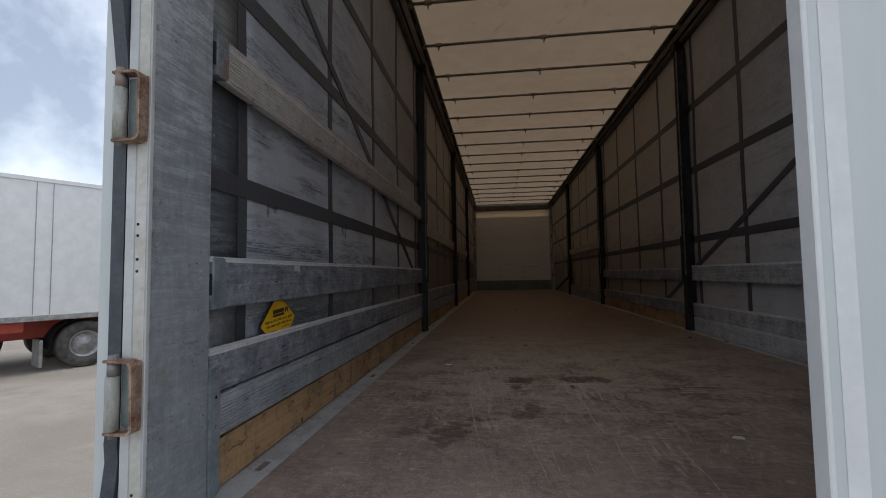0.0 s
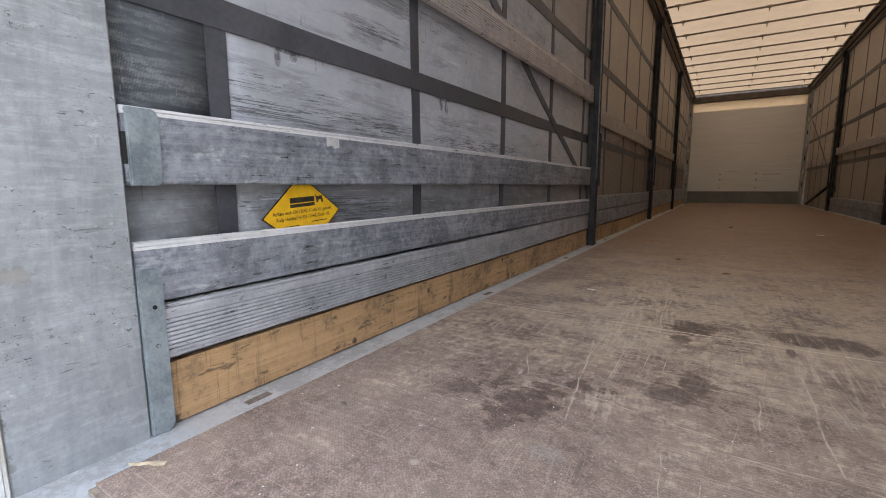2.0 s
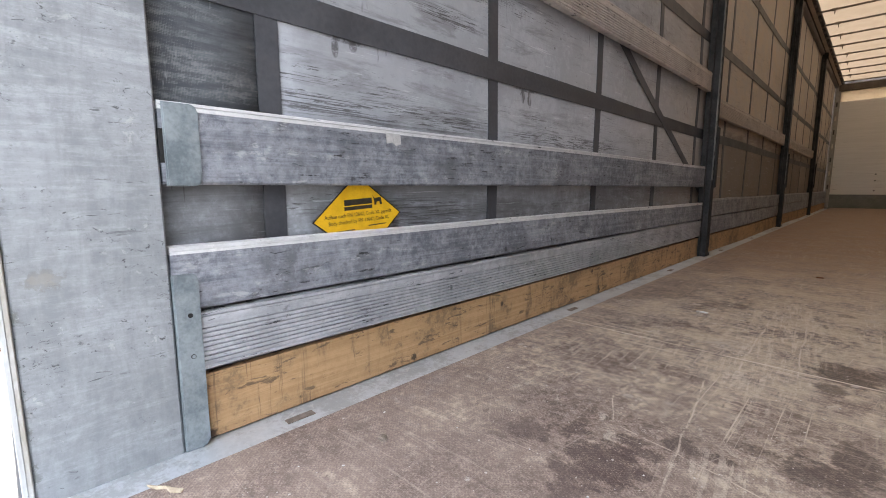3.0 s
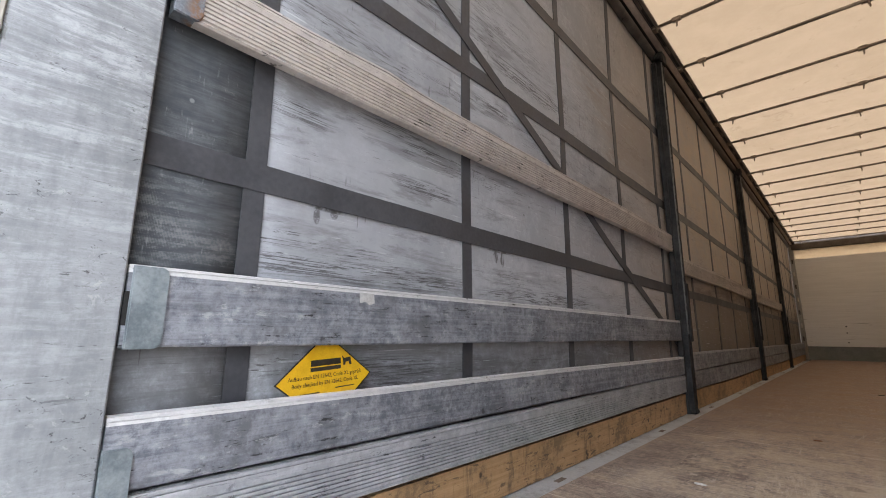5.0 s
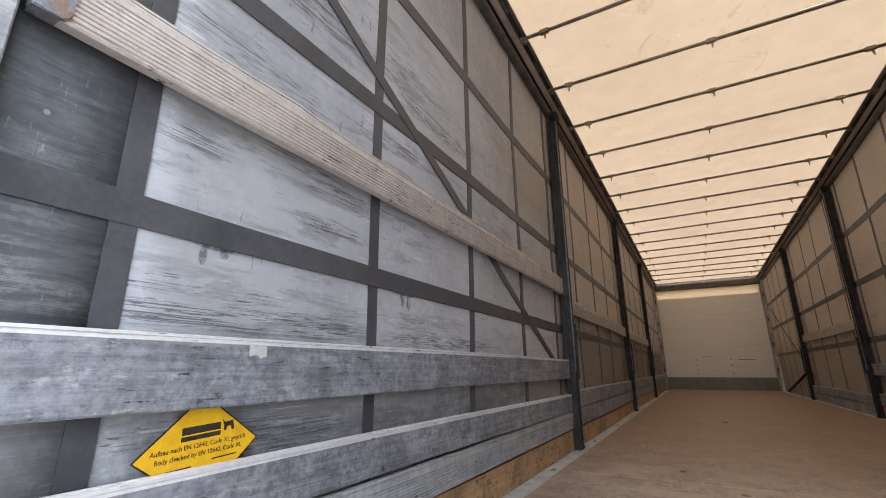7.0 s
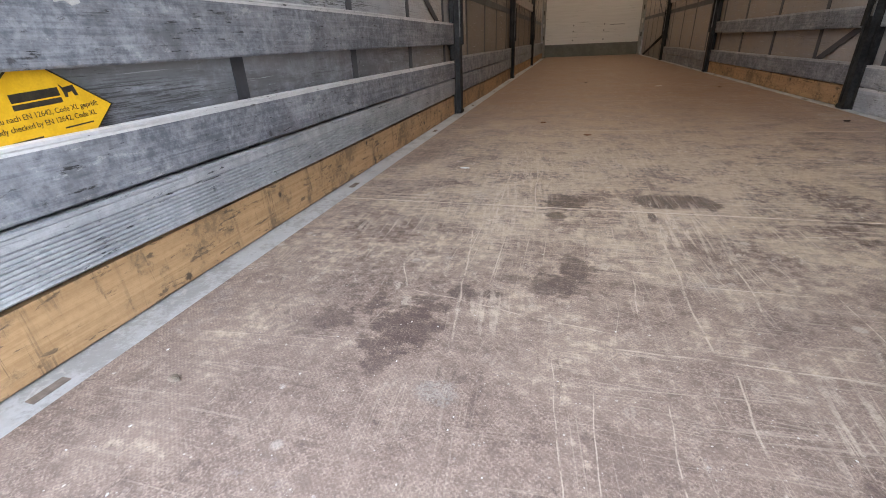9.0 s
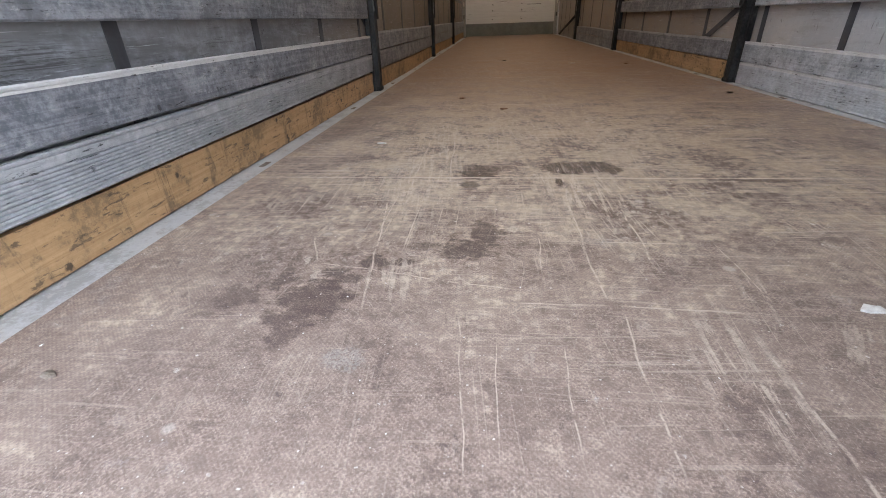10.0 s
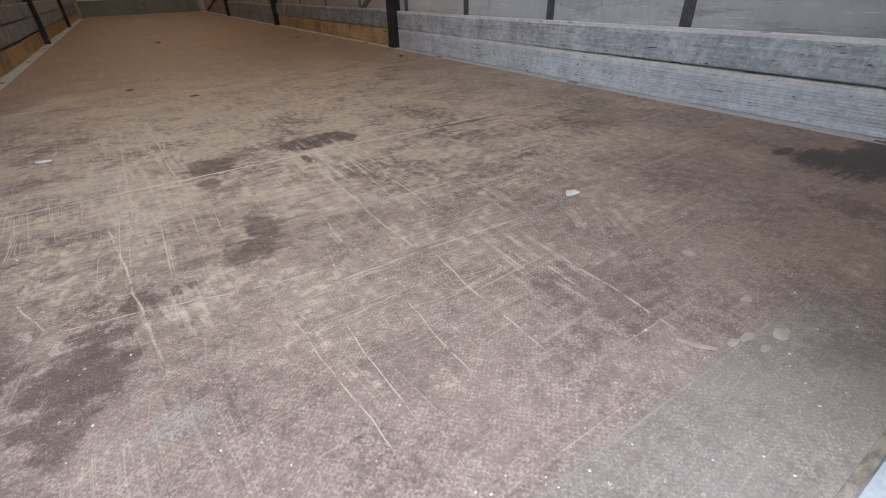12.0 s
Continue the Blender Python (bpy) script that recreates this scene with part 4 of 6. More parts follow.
def box(x0, x1, y0, y1, z0, z1, bevel=0.0, segments=1, bm=None):
    b = bm or bmesh.new()
    made = bmesh.ops.create_cube(b, size=1)["verts"]
    bmesh.ops.scale(b, verts=made, vec=(abs(x1 - x0), abs(y1 - y0), abs(z1 - z0)))
    bmesh.ops.translate(b, verts=made, vec=((x0 + x1) / 2, (y0 + y1) / 2, (z0 + z1) / 2))
    if bevel:
        edges = list({e for v in made for e in v.link_edges})
        bmesh.ops.bevel(b, geom=edges, offset=bevel, segments=segments, affect="EDGES", profile=0.6)
    return b


def tube(a, b, r, sides=12, bm=None, r2=None):
    """A capped rod from a to b."""
    bm = bm or bmesh.new()
    a, b = Vector(a), Vector(b)
    q = (b - a).to_track_quat("Z", "Y").to_matrix().to_4x4()
    bmesh.ops.create_cone(bm, cap_ends=True, segments=sides, radius1=r, radius2=r if r2 is None else r2, depth=(b - a).length,
                          matrix=Matrix.Translation((a + b) / 2) @ q)
    return bm


def extrude_y(profile, stations, bm=None, shift=None):
    """A closed x-z outline carried along y; shift(y) moves it in x and z."""
    bm = bm or bmesh.new()
    rings = []
    for y in stations:
        dx, dz = shift(y) if shift else (0, 0)
        rings.append([bm.verts.new((x + dx, y, z + dz)) for x, z in profile])
    n = len(profile)
    for a, b in zip(rings, rings[1:]):
        for i in range(n):
            bm.faces.new((a[i], a[(i + 1) % n], b[(i + 1) % n], b[i]))
    bm.faces.new(rings[0])
    bm.faces.new(rings[-1])
    return bm


def spread(a, b, n):
    return [a + (b - a) * i / n for i in range(n + 1)]


def billow(side, y, z):
    """How far a curtain swells outwards at a place."""
    return side * (0.010 + 0.010 * noise.noise(Vector((y * 0.9, z * 1.1, side * 3.1))) + 0.004 * noise.noise(Vector((y * 3.1, z * 2.7, side * 7.7))))


def curtain_sheet(side, y0, y1, z0, z1, off=0.0, cell=0.11, thick=0.002):
    """A sheet that follows the curtain; off lifts it towards the inside."""
    bm = bmesh.new()
    ny, nz = max(1, round((y1 - y0) / cell)), max(1, round((z1 - z0) / cell))
    ys, zs = spread(y0, y1, ny), spread(z0, z1, nz)
    sheets = []
    for depth in (0.0, thick):
        sheets.append([[bm.verts.new((side * (CURTAIN_X - off + depth) + billow(side, y, z), y, z)) for z in zs] for y in ys])
    for g in sheets:
        for i in range(ny):
            for j in range(nz):
                bm.faces.new((g[i][j], g[i + 1][j], g[i + 1][j + 1], g[i][j + 1]))
    f, b = sheets
    for i in range(ny):
        bm.faces.new((f[i][0], f[i + 1][0], b[i + 1][0], b[i][0]))
        bm.faces.new((f[i][nz], f[i + 1][nz], b[i + 1][nz], b[i][nz]))
    for j in range(nz):
        bm.faces.new((f[0][j], f[0][j + 1], b[0][j + 1], b[0][j]))
        bm.faces.new((f[ny][j], f[ny][j + 1], b[ny][j + 1], b[ny][j]))
    return bm


def diagonal_strap(side, a, b, width):
    """A strap sewn slantwise on the curtain, from (y, z) to (y, z)."""
    bm = bmesh.new()
    d = Vector((b[0] - a[0], b[1] - a[1])).normalized()
    nrm = Vector((-d.y, d.x)) * width / 2
    n = 26
    rows = []
    for i in range(n + 1):
        c = Vector(a).lerp(Vector(b), i / n)
        ring = []
        for s in (-1, 1):
            p = c + nrm * s
            for off in (0.0075, 0.0045):
                ring.append(bm.verts.new((side * (CURTAIN_X - off) + billow(side, p.x, p.y), p.x, p.y)))
        rows.append(ring)
    for r, q in zip(rows, rows[1:]):
        for i, j in ((0, 1), (1, 3), (3, 2), (2, 0)):
            bm.faces.new((r[i], r[j], q[j], q[i]))
    for r in (rows[0], rows[-1]):
        bm.faces.new((r[0], r[1], r[3], r[2]))
    return bm


# ---- plan: x across, y towards the front bulkhead, z = 0 on the load bed ----
CURTAIN_X = 1.258
FACE_X = 1.220
REAR_Y, FLANGE_END = 0.151, 0.346
FRONT_Y = 13.46
BED_X = 1.122
BED_RIGHT = 1.172
TRIM_Z = {-1: -0.020, 1: 0.0015}
SILL_Z = -0.018
BED_Y = 0.215
RAIL_Z = 2.628
ROOF_Z = 2.735
GROUND_Z = -1.25
POST_Y = {-1: (3.58, 6.82, 10.02), 1: (3.52, 6.80, 10.07)}

# upright straps sewn on each curtain
STRAPS = {-1: (0.557, 1.27, 1.983, 2.68, 3.40, 4.15, 4.95, 5.72, 6.52, 7.25, 8.02, 8.82, 9.65, 10.5, 11.25, 12.0, 12.75),
          1: (0.557, 1.255, 1.95, 2.645, 3.375, 4.2, 5.02, 5.85, 6.62, 7.22, 8.1, 8.87, 9.75, 10.7, 11.4, 12.1, 12.8)}

# yard
bm = bmesh.new()
bmesh.ops.create_grid(bm, x_segments=40, y_segments=40, size=1500)
bmesh.ops.translate(bm, verts=bm.verts, vec=(0, 0, GROUND_Z))
tagged(part("ground", bm, GRAVEL), "pale dusty gravel yard around the trailer", "ground", kind="structure")

# ---- load bed ----
floor = thing("floor", (0, 0, -0.03), "worn brown film-faced plywood load bed with stains and scratches", "floor", kind="structure")
part("deck_frame", box(-1.25, 1.25, 0.02, FRONT_Y, -0.16, -0.061), DARK_STEEL, floor)

rear_sill = thing("rear_sill", (0, 0.1, -0.01), "galvanised steel sill plate across the rear of the bed", "sill", kind="structure")
part("plate", box(-BED_X - 0.001, 1.2155, 0.03, BED_Y - 0.002, -0.060, SILL_Z, 0.002), GALV, rear_sill)
part("joint", box(-1.119, 1.168, BED_Y - 0.0015, BED_Y + 0.009, -0.034, -0.004), FRAY, rear_sill, "grimy open joint")

for side, nm in ((-1, "left"), (1, "right")):
    trim = thing("floor_trim_" + nm, (side * 1.17, 6.8, -0.01), "galvanised edge rail along the load bed with lashing slots", "trim", kind="structure")
    x0, x1 = sorted((-BED_X - 0.002 if side < 0 else BED_RIGHT + 0.002, side * 1.2465))
    top = TRIM_Z[side]
    part("rail", box(x0, x1, BED_Y + 0.001 if side > 0 else 0.0305, FRONT_Y, top - 0.0335, top, 0.002), GALV, trim)
    y = 0.55
    while y < FRONT_Y - 0.3:
        b = box(side * 1.188 - 0.010, side * 1.188 + 0.010, y - 0.030, y + 0.030, top - 0.004, top + 0.0015, 0.0007)
        part("lashing_slot", b, SLOT_DIRT, trim, "dark lashing slot")
        y += 1.14


# ---- curtain walls ----
def curtain_wall(side, name):
    wall = thing(name, (side * CURTAIN_X, 6.8, 0), "grey tarpaulin side curtain with sewn dark straps, scuffed", "curtain wall", kind="structure")
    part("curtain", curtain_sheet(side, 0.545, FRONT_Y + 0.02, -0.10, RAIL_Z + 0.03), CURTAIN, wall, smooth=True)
    part("curtain", curtain_sheet(side, 0.20, 0.5449, -0.10, 0.5199), CURTAIN, wall, smooth=True)
    part("curtain_end", curtain_sheet(side, 0.20, 0.5449, 0.52, RAIL_Z + 0.03), CURTAIN_END, wall, "darker woven end strip of the curtain", True)
    for z, w in ((0.81, 0.062), (1.428, 0.062), (2.0, 0.062)):
        part("strap", curtain_sheet(side, 0.346, FRONT_Y, z - w / 2, z + w / 2, 0.005, 0.11, 0.003), STRAP, wall)
    for y in STRAPS[side]:
        w = 0.046 if y < 6 else 0.04
        part("strap", curtain_sheet(side, y - w / 2, y + w / 2, -0.06, RAIL_Z + 0.02, 0.0035, 0.11, 0.003), STRAP, wall)
    part("strap", diagonal_strap(side, (0.56, 1.89 if side < 0 else 1.85), (4.25, 0.10 if side < 0 else 0.20), 0.045), STRAP, wall)
    part("strap", diagonal_strap(side, (13.3, 1.93), (9.9, 0.34), 0.045), STRAP, wall)
    return wall


curtain_wall(-1, "wall_left")
curtain_wall(1, "wall_right")

# ---- roof ----
bm = bmesh.new()
BOWS = [0.68 + 0.655 * k for k in range(20)]
ys = spread(0.12, FRONT_Y, 180)
xs = spread(-1.24, 1.24, 24)


def roof_height(x, y):
    span = ((y - 0.68) / 0.655) % 1.0
    return ROOF_Z + 0.012 * math.sin(math.pi * span) + 0.006 * noise.noise(Vector((x * 1.7, y * 1.9, 0.4))) + 0.01 * (1 - (x / 1.24) ** 2)


grid = [[bm.verts.new((x, y, roof_height(x, y))) for x in xs] for y in ys]
for a, b in zip(grid, grid[1:]):
    for i in range(len(xs) - 1):
        bm.faces.new((a[i], a[i + 1], b[i + 1], b[i]))
tagged(part("ceiling", bm, ROOF, smooth=True), "cream translucent roof tarpaulin, lightly stained", "roof sheet", kind="structure")


def cant_rail(side, name):
    rail = thing(name, (side * 1.2, 6.8, RAIL_Z), "grimy steel roof rail with a dark runner track", "roof rail", kind="structure")
    s = side
    bar = [(s * (1.240 - 0.024 * math.sin(radians(a))), RAIL_Z + 0.026 - 0.026 * math.cos(radians(a))) for a in range(0, 181, 20)]
    part("track", extrude_y([(s * 1.285, RAIL_Z)] + bar + [(s * 1.285, RAIL_Z + 0.052)], [0.12, FRONT_Y]), RAIL_BAR, rail, "dark rounded curtain track")
    part("gap", box(s * 1.206, s * 1.285, 0.12, FRONT_Y, RAIL_Z + 0.053, RAIL_Z + 0.076), RAIL_BLACK, rail, "black gap over the track")
    part("band", extrude_y([(s * 1.2055, RAIL_Z + 0.077), (s * 1.2055, RAIL_Z + 0.050), (s * 1.202, RAIL_Z + 0.047), (s * 1.168, RAIL_Z + 0.053), (s * 1.165, RAIL_Z + 0.056), (s * 1.165, RAIL_Z + 0.077)],
                           [0.12, FRONT_Y]), RAIL_BAND, rail, "worn pale underside of the rail")
    part("rail", box(s * 1.160, s * 1.285, 0.12, FRONT_Y, RAIL_Z + 0.078, RAIL_Z + 0.115), RAIL_STEEL, rail)
    part("channel", extrude_y([(s * 1.1645, RAIL_Z + 0.077), (s * 1.1645, RAIL_Z + 0.060), (s * 1.160, RAIL_Z + 0.060), (s * 1.158, RAIL_Z + 0.072), (s * 1.142, RAIL_Z + 0.074), (s * 1.140, RAIL_Z + 0.062),
                               (s * 1.136, RAIL_Z + 0.062), (s * 1.136, RAIL_Z + 0.077)], [0.12, FRONT_Y]), RAIL_BLACK, rail, "black runner channel")
    part("roof_hem", extrude_y([(s * 1.1355, RAIL_Z + 0.066), (s * 1.122, RAIL_Z + 0.072), (s * 1.118, RAIL_Z + 0.080), (s * 1.1355, RAIL_Z + 0.084)], [0.12, FRONT_Y]), RAIL_STEEL, rail, "grey hem of the roof sheet")
    y = 1.0
    while y < FRONT_Y - 0.3:
        part("slider", box(s * 1.143, s * 1.157, y - 0.06, y + 0.06, RAIL_Z + 0.058, RAIL_Z + 0.0725, 0.003), RAIL_STEEL, rail, "worn steel slider")
        y += 0.655


cant_rail(-1, "rail_left")
cant_rail(1, "rail_right")


def roof_bow(y, seed):
    rnd = random.Random(seed)
    bow = thing("roof_bow", (0, y, 2.70), "thin brown-grey steel roof bow with hanging hooks", "roof bow", "roof bows")
    part("tube", tube((-1.13, y, 2.700), (1.13, y, 2.700), 0.0125), BOW_STEEL, bow, smooth=True)
    for s in (-1, 1):
        b = box(s * 1.128, s * 1.168, y - 0.028, y + 0.028, 2.682, 2.720, 0.005)
        tube((s * 1.148, y - 0.02, 2.676), (s * 1.148, y - 0.02, 2.726), 0.012, 10, b)
        tube((s * 1.148, y + 0.02, 2.676), (s * 1.148, y + 0.02, 2.726), 0.012, 10, b)
        tube((s * 1.136, y - 0.030, 2.678), (s * 1.136, y + 0.030, 2.678), 0.005, 8, b)
        tube((s * 1.155, y - 0.034, 2.672), (s * 1.122, y + 0.012, 2.684), 0.004, 8, b)
        part("carriage", b, BOW_STEEL, bow, "worn roller carriage")
    for x in (-0.99, -0.02, 0.95):
        x += rnd.uniform(-0.02, 0.02)
        b = box(x - 0.030, x + 0.030, y - 0.016, y + 0.016, 2.684, 2.715, 0.004)
        tilt = rnd.uniform(-0.008, 0.008)
        tube((x + 0.005, y, 2.688), (x + 0.005 + tilt, y - 0.004, 2.640), 0.008, 8, b, 0.005)
        part("hook", b, BOW_STEEL, bow)


for i, y in enumerate(BOWS):
    roof_bow(y, i)

# ---- front bulkhead ----
front = thing("wall_front", (0, FRONT_Y, 0), "pale front bulkhead with a dark kick plate, scratched", "bulkhead", kind="structure")
part("backing", box(-1.28, 1.28, FRONT_Y + 0.045, FRONT_Y + 0.09, -0.05, 2.340), HEADER, front)
part("backing", box(-1.28, 1.28, FRONT_Y + 0.045, FRONT_Y + 0.09, 2.545, 2.80), HEADER, front)
for s in (-1, 1):
    part("backing", box(s * 1.15, s * 1.28, FRONT_Y + 0.0455, FRONT_Y + 0.088, 2.341, 2.544), HEADER, front)
part("panel", box(-1.165, 1.165, FRONT_Y + 0.012, FRONT_Y + 0.045, 0.30, 2.33, 0.004), FRONT, front)
part("kick_plate", box(-1.165, 1.165, FRONT_Y - 0.004, FRONT_Y + 0.045, 0.0, 0.298, 0.004), KICK, front, "dark grey kick plate")
part("light_strip", box(-1.165, 1.165, FRONT_Y + 0.018, FRONT_Y + 0.022, 2.332, 2.55), LIGHT_STRIP, front, "cream strip under the header")
part("header_beam", box(-1.20, 1.20, FRONT_Y - 0.06, FRONT_Y + 0.045, 2.552, 2.70, 0.01), HEADER, front, "brown header beam")
for s in (-1, 1):
    part("corner_post", box(s * 1.166, s * 1.255, FRONT_Y - 0.05, FRONT_Y + 0.045, 0, 2.70, 0.012, 2), CORNER, front, "pale dirty corner post")
    for k in range(7):
        z = 0.42 + 0.30 * k
        part("clip", box(s * 1.196, s * 1.222, FRONT_Y - 0.075, FRONT_Y - 0.048, z, z + 0.10, 0.006), CLIP if k % 2 else GROOVE, front, "plastic clip")
for x in (-0.45, 0.31):
    for z in (0.39, 0.60, 0.74):
        part("rivet", tube((x, FRONT_Y + 0.014, z), (x, FRONT_Y + 0.006, z), 0.014), BLACK, front)
part("streak", box(0.45, 0.80, FRONT_Y + 0.010, FRONT_Y + 0.0135, 0.715, 0.725), GROOVE, front)


# ---- sliding side posts ----
def side_post(side, y):
    post = thing("side_post", (side * 1.23, y, 0), "dark steel sliding post between the side boards, grimy", "post", "side posts")
    s = side
    base = TRIM_Z[side] + 0.0005
    part("column", extrude_y([(s * 1.250, base), (s * 1.192, base), (s * 1.187, base + 0.02), (s * 1.187, 2.60), (s * 1.250, 2.60)], [y - 0.050, y + 0.022]), DARK_STEEL, post)
    part("front_strip", box(s * 1.1875, s * 1.181, y - 0.050, y - 0.030, 0.50, 2.56, 0.002), POST_STRIP, post, "worn bare steel strip")
    part("front_strip", box(s * 1.1875, s * 1.183, y - 0.010, y + 0.018, 0.04, 2.56, 0.003), DARK_STEEL, post)
    for k in range(20):
        z = 0.56 + 0.10 * k
        part("notch", box(s * 1.1805, s * 1.1815, y - 0.044, y - 0.036, z, z + 0.028), BLACK, post)
    for d0, d1 in ((-0.080, -0.053), (0.025, 0.045)):
        part("side_channel", box(s * 1.2165, s * 1.250, y + d0, y + d1, base + 0.001, 2.56, 0.004), DARK_STEEL, post)
    part("foot", box(s * 1.180, s * 1.252, y - 0.055, y + 0.03, base + 0.0005, base + 0.027, 0.006), DARK_STEEL, post)
    part("lever", box(s * 1.168, s * 1.1805, y - 0.028, y + 0.015, 0.45, 0.85, 0.005), DARK_STEEL, post, "black locking lever")
    part("hanger", box(s * 1.17, s * 1.24, y - 0.05, y + 0.05, 2.56, 2.655, 0.008), DARK_STEEL, post)


for s in (-1, 1):
    for y in POST_Y[s]:
        side_post(s, y)


# ---- side boards ----
def board_outline(side, z0, z1, ribs, face, groove=0.0055):
    """Outline of a hollow board with ribs on its face."""
    s = side
    back = 1.2475
    pts = [(s * back, z0), (s * (face + 0.004), z0), (s * face, z0 + 0.004)]
    if ribs:
        pitch = (z1 - z0 - 0.016) / ribs
        for i in range(ribs):
            z = z0 + 0.008 + pitch * i
            pts += [(s * (face + groove), z + pitch * 0.08), (s * (face + groove), z + pitch * 0.34), (s * face, z + pitch * 0.44), (s * face, z + pitch * 0.97)]
    pts += [(s * face, z1), (s * back, z1)]
    return pts


def side_board(side, y0, y1, z0, z1, material, label, ribs=0, seed=0, bow=0.003, face=FACE_X, edge=None, swell=None):
    rnd = random.Random(seed)
    ph, ph2 = rnd.uniform(0, 6), rnd.uniform(0, 6)
    n = max(6, int((y1 - y0) / 0.12))
    s = side

    def shift(y):
        f = math.sin(math.pi * (y - y0) / (y1 - y0))
        return (side * bow * 0.6 * math.sin(ph + 2.1 * y) * f, bow * f * math.sin(ph2 + 1.3 * y))

    top = z1 - 0.014 if edge else z1
    board = tagged(place(new("side_board"), (s * face, y0, z0)), label, "side board", "side boards")
    bm = extrude_y(board_outline(side, z0, top, ribs, face, 0.0038 if material == TIMBER else 0.0045), spread(y0, y1, n), None, shift)
    lip = None
    if edge:
        prof = [(s * (face - 0.0006), top + 0.0002), (s * (face - 0.0006), z1 - 0.0085), (s * (face + 0.003), z1 - 0.0080), (s * (face + 0.003), z1 - 0.0062), (s * (face - 0.0006), z1 - 0.0057), (s * (face - 0.0006), z1 - 0.001), (s * (face + 0.002), z1), (s * (face + 0.009), z1), (s * (face + 0.0105), z1 - 0.003),
                (s * (face + 0.0165), z1 - 0.003), (s * (face + 0.018), z1), (s * 1.2465, z1), (s * 1.2465, top + 0.0002)]
        lip = extrude_y(prof, spread(y0, y1, n), None, shift)
    if swell:
        for b in (bm, lip):
            for v in (b.verts if b else ()):
                if v.co.z > z1 - 0.035:
                    v.co.z += swell[2] * math.exp(-(((v.co.y - swell[0]) / swell[1]) ** 2)) * min(1.0, (v.co.z - z1 + 0.035) / 0.03)
    part("board", bm, material, board)
    if lip:
        part("top_edge", lip, edge, board, "bare bright top edge")
    return board


PLAIN = "weathered grey aluminium side board with dark scuffs"
RIBBED = "ribbed grey aluminium side board"
SLAT = "pale ribbed slat, bowed and worn, across the curtain"
OCHRE = "ochre plywood kick board, stained along the bed"
L1, L2 = 0.349, 3.52
side_board(-1, L1, L2, 0.455, 0.590, ALU, PLAIN, 0, 1, edge=BARE)
side_board(-1, L1, L2, 0.236, 0.350, ALU, PLAIN, 0, 2, edge=BARE)
side_board(-1, L1 + 0.036, L2, 0.121, 0.2285, ALU_RIB, RIBBED, 9, 3, edge=ALU_RIB)
side_board(-1, L1 + 0.036, L2, -0.0185, 0.109, PLY, OCHRE, 0, 4, 0.002, FACE_X + 0.010)
side_board(-1, L1 + 0.046, L2, 1.072, 1.190, TIMBER, SLAT, 9, 5, 0.007, edge=TIMBER, swell=(0.86, 0.12, 0.012))
for i, (a, b) in enumerate(((3.66, 6.76), (6.90, 9.96), (10.10, 13.40))):
    side_board(-1, a, b, 0.247, 0.370, ALU, PLAIN, 0, 10 + i, edge=ALU_RIB)
    side_board(-1, a, b, 0.120, 0.2410, ALU, PLAIN, 0, 14 + i)
    side_board(-1, a, b, -0.0185, 0.108, PLY, OCHRE, 0, 18 + i, 0.008, FACE_X + 0.006)
    if i < 2:
        side_board(-1, a, b, 0.945, 1.065, TIMBER, SLAT, 9, 22 + i, 0.006, edge=TIMBER)
side_board(1, L1, 3.45, 0.445, 0.580, ALU_PALE, "pale weathered aluminium side board with dark scuffs", 0, 31, edge=BARE)
side_board(1, L1, 3.45, 0.133, 0.249, ALU_PALE, "pale weathered aluminium side board with dark scuffs", 0, 32, edge=BARE)
side_board(1, L1, 3.45, 0.003, 0.128, RIB_PALE, "pale ribbed aluminium side board", 10, 33, edge=BARE)
side_board(1, 3.60, 6.73, 0.440, 0.560, ALU, PLAIN, 0, 34, edge=ALU_RIB)
side_board(1, 3.60, 6.73, 0.130, 0.255, ALU, PLAIN, 0, 35, edge=ALU_RIB)
side_board(1, 3.60, 6.73, 0.003, 0.122, PLY, OCHRE, 0, 36, face=FACE_X + 0.006)
side_board(1, 6.88, 10.0, 0.950, 1.070, TIMBER, SLAT, 9, 37, edge=TIMBER)
side_board(1, 6.88, 10.0, 0.120, 0.235, ALU, PLAIN, 0, 38, 0.010, edge=ALU_RIB)
side_board(1, 6.88, 10.0, 0.003, 0.114, ALU, PLAIN, 0, 39)
brace = part("diagonal_brace", tube((1.225, 12.6, 0.03), (1.225, 10.2, 0.44), 0.024), DARK_STEEL, smooth=True)
tagged(brace, "dark steel brace slanting down to the bed", "brace")


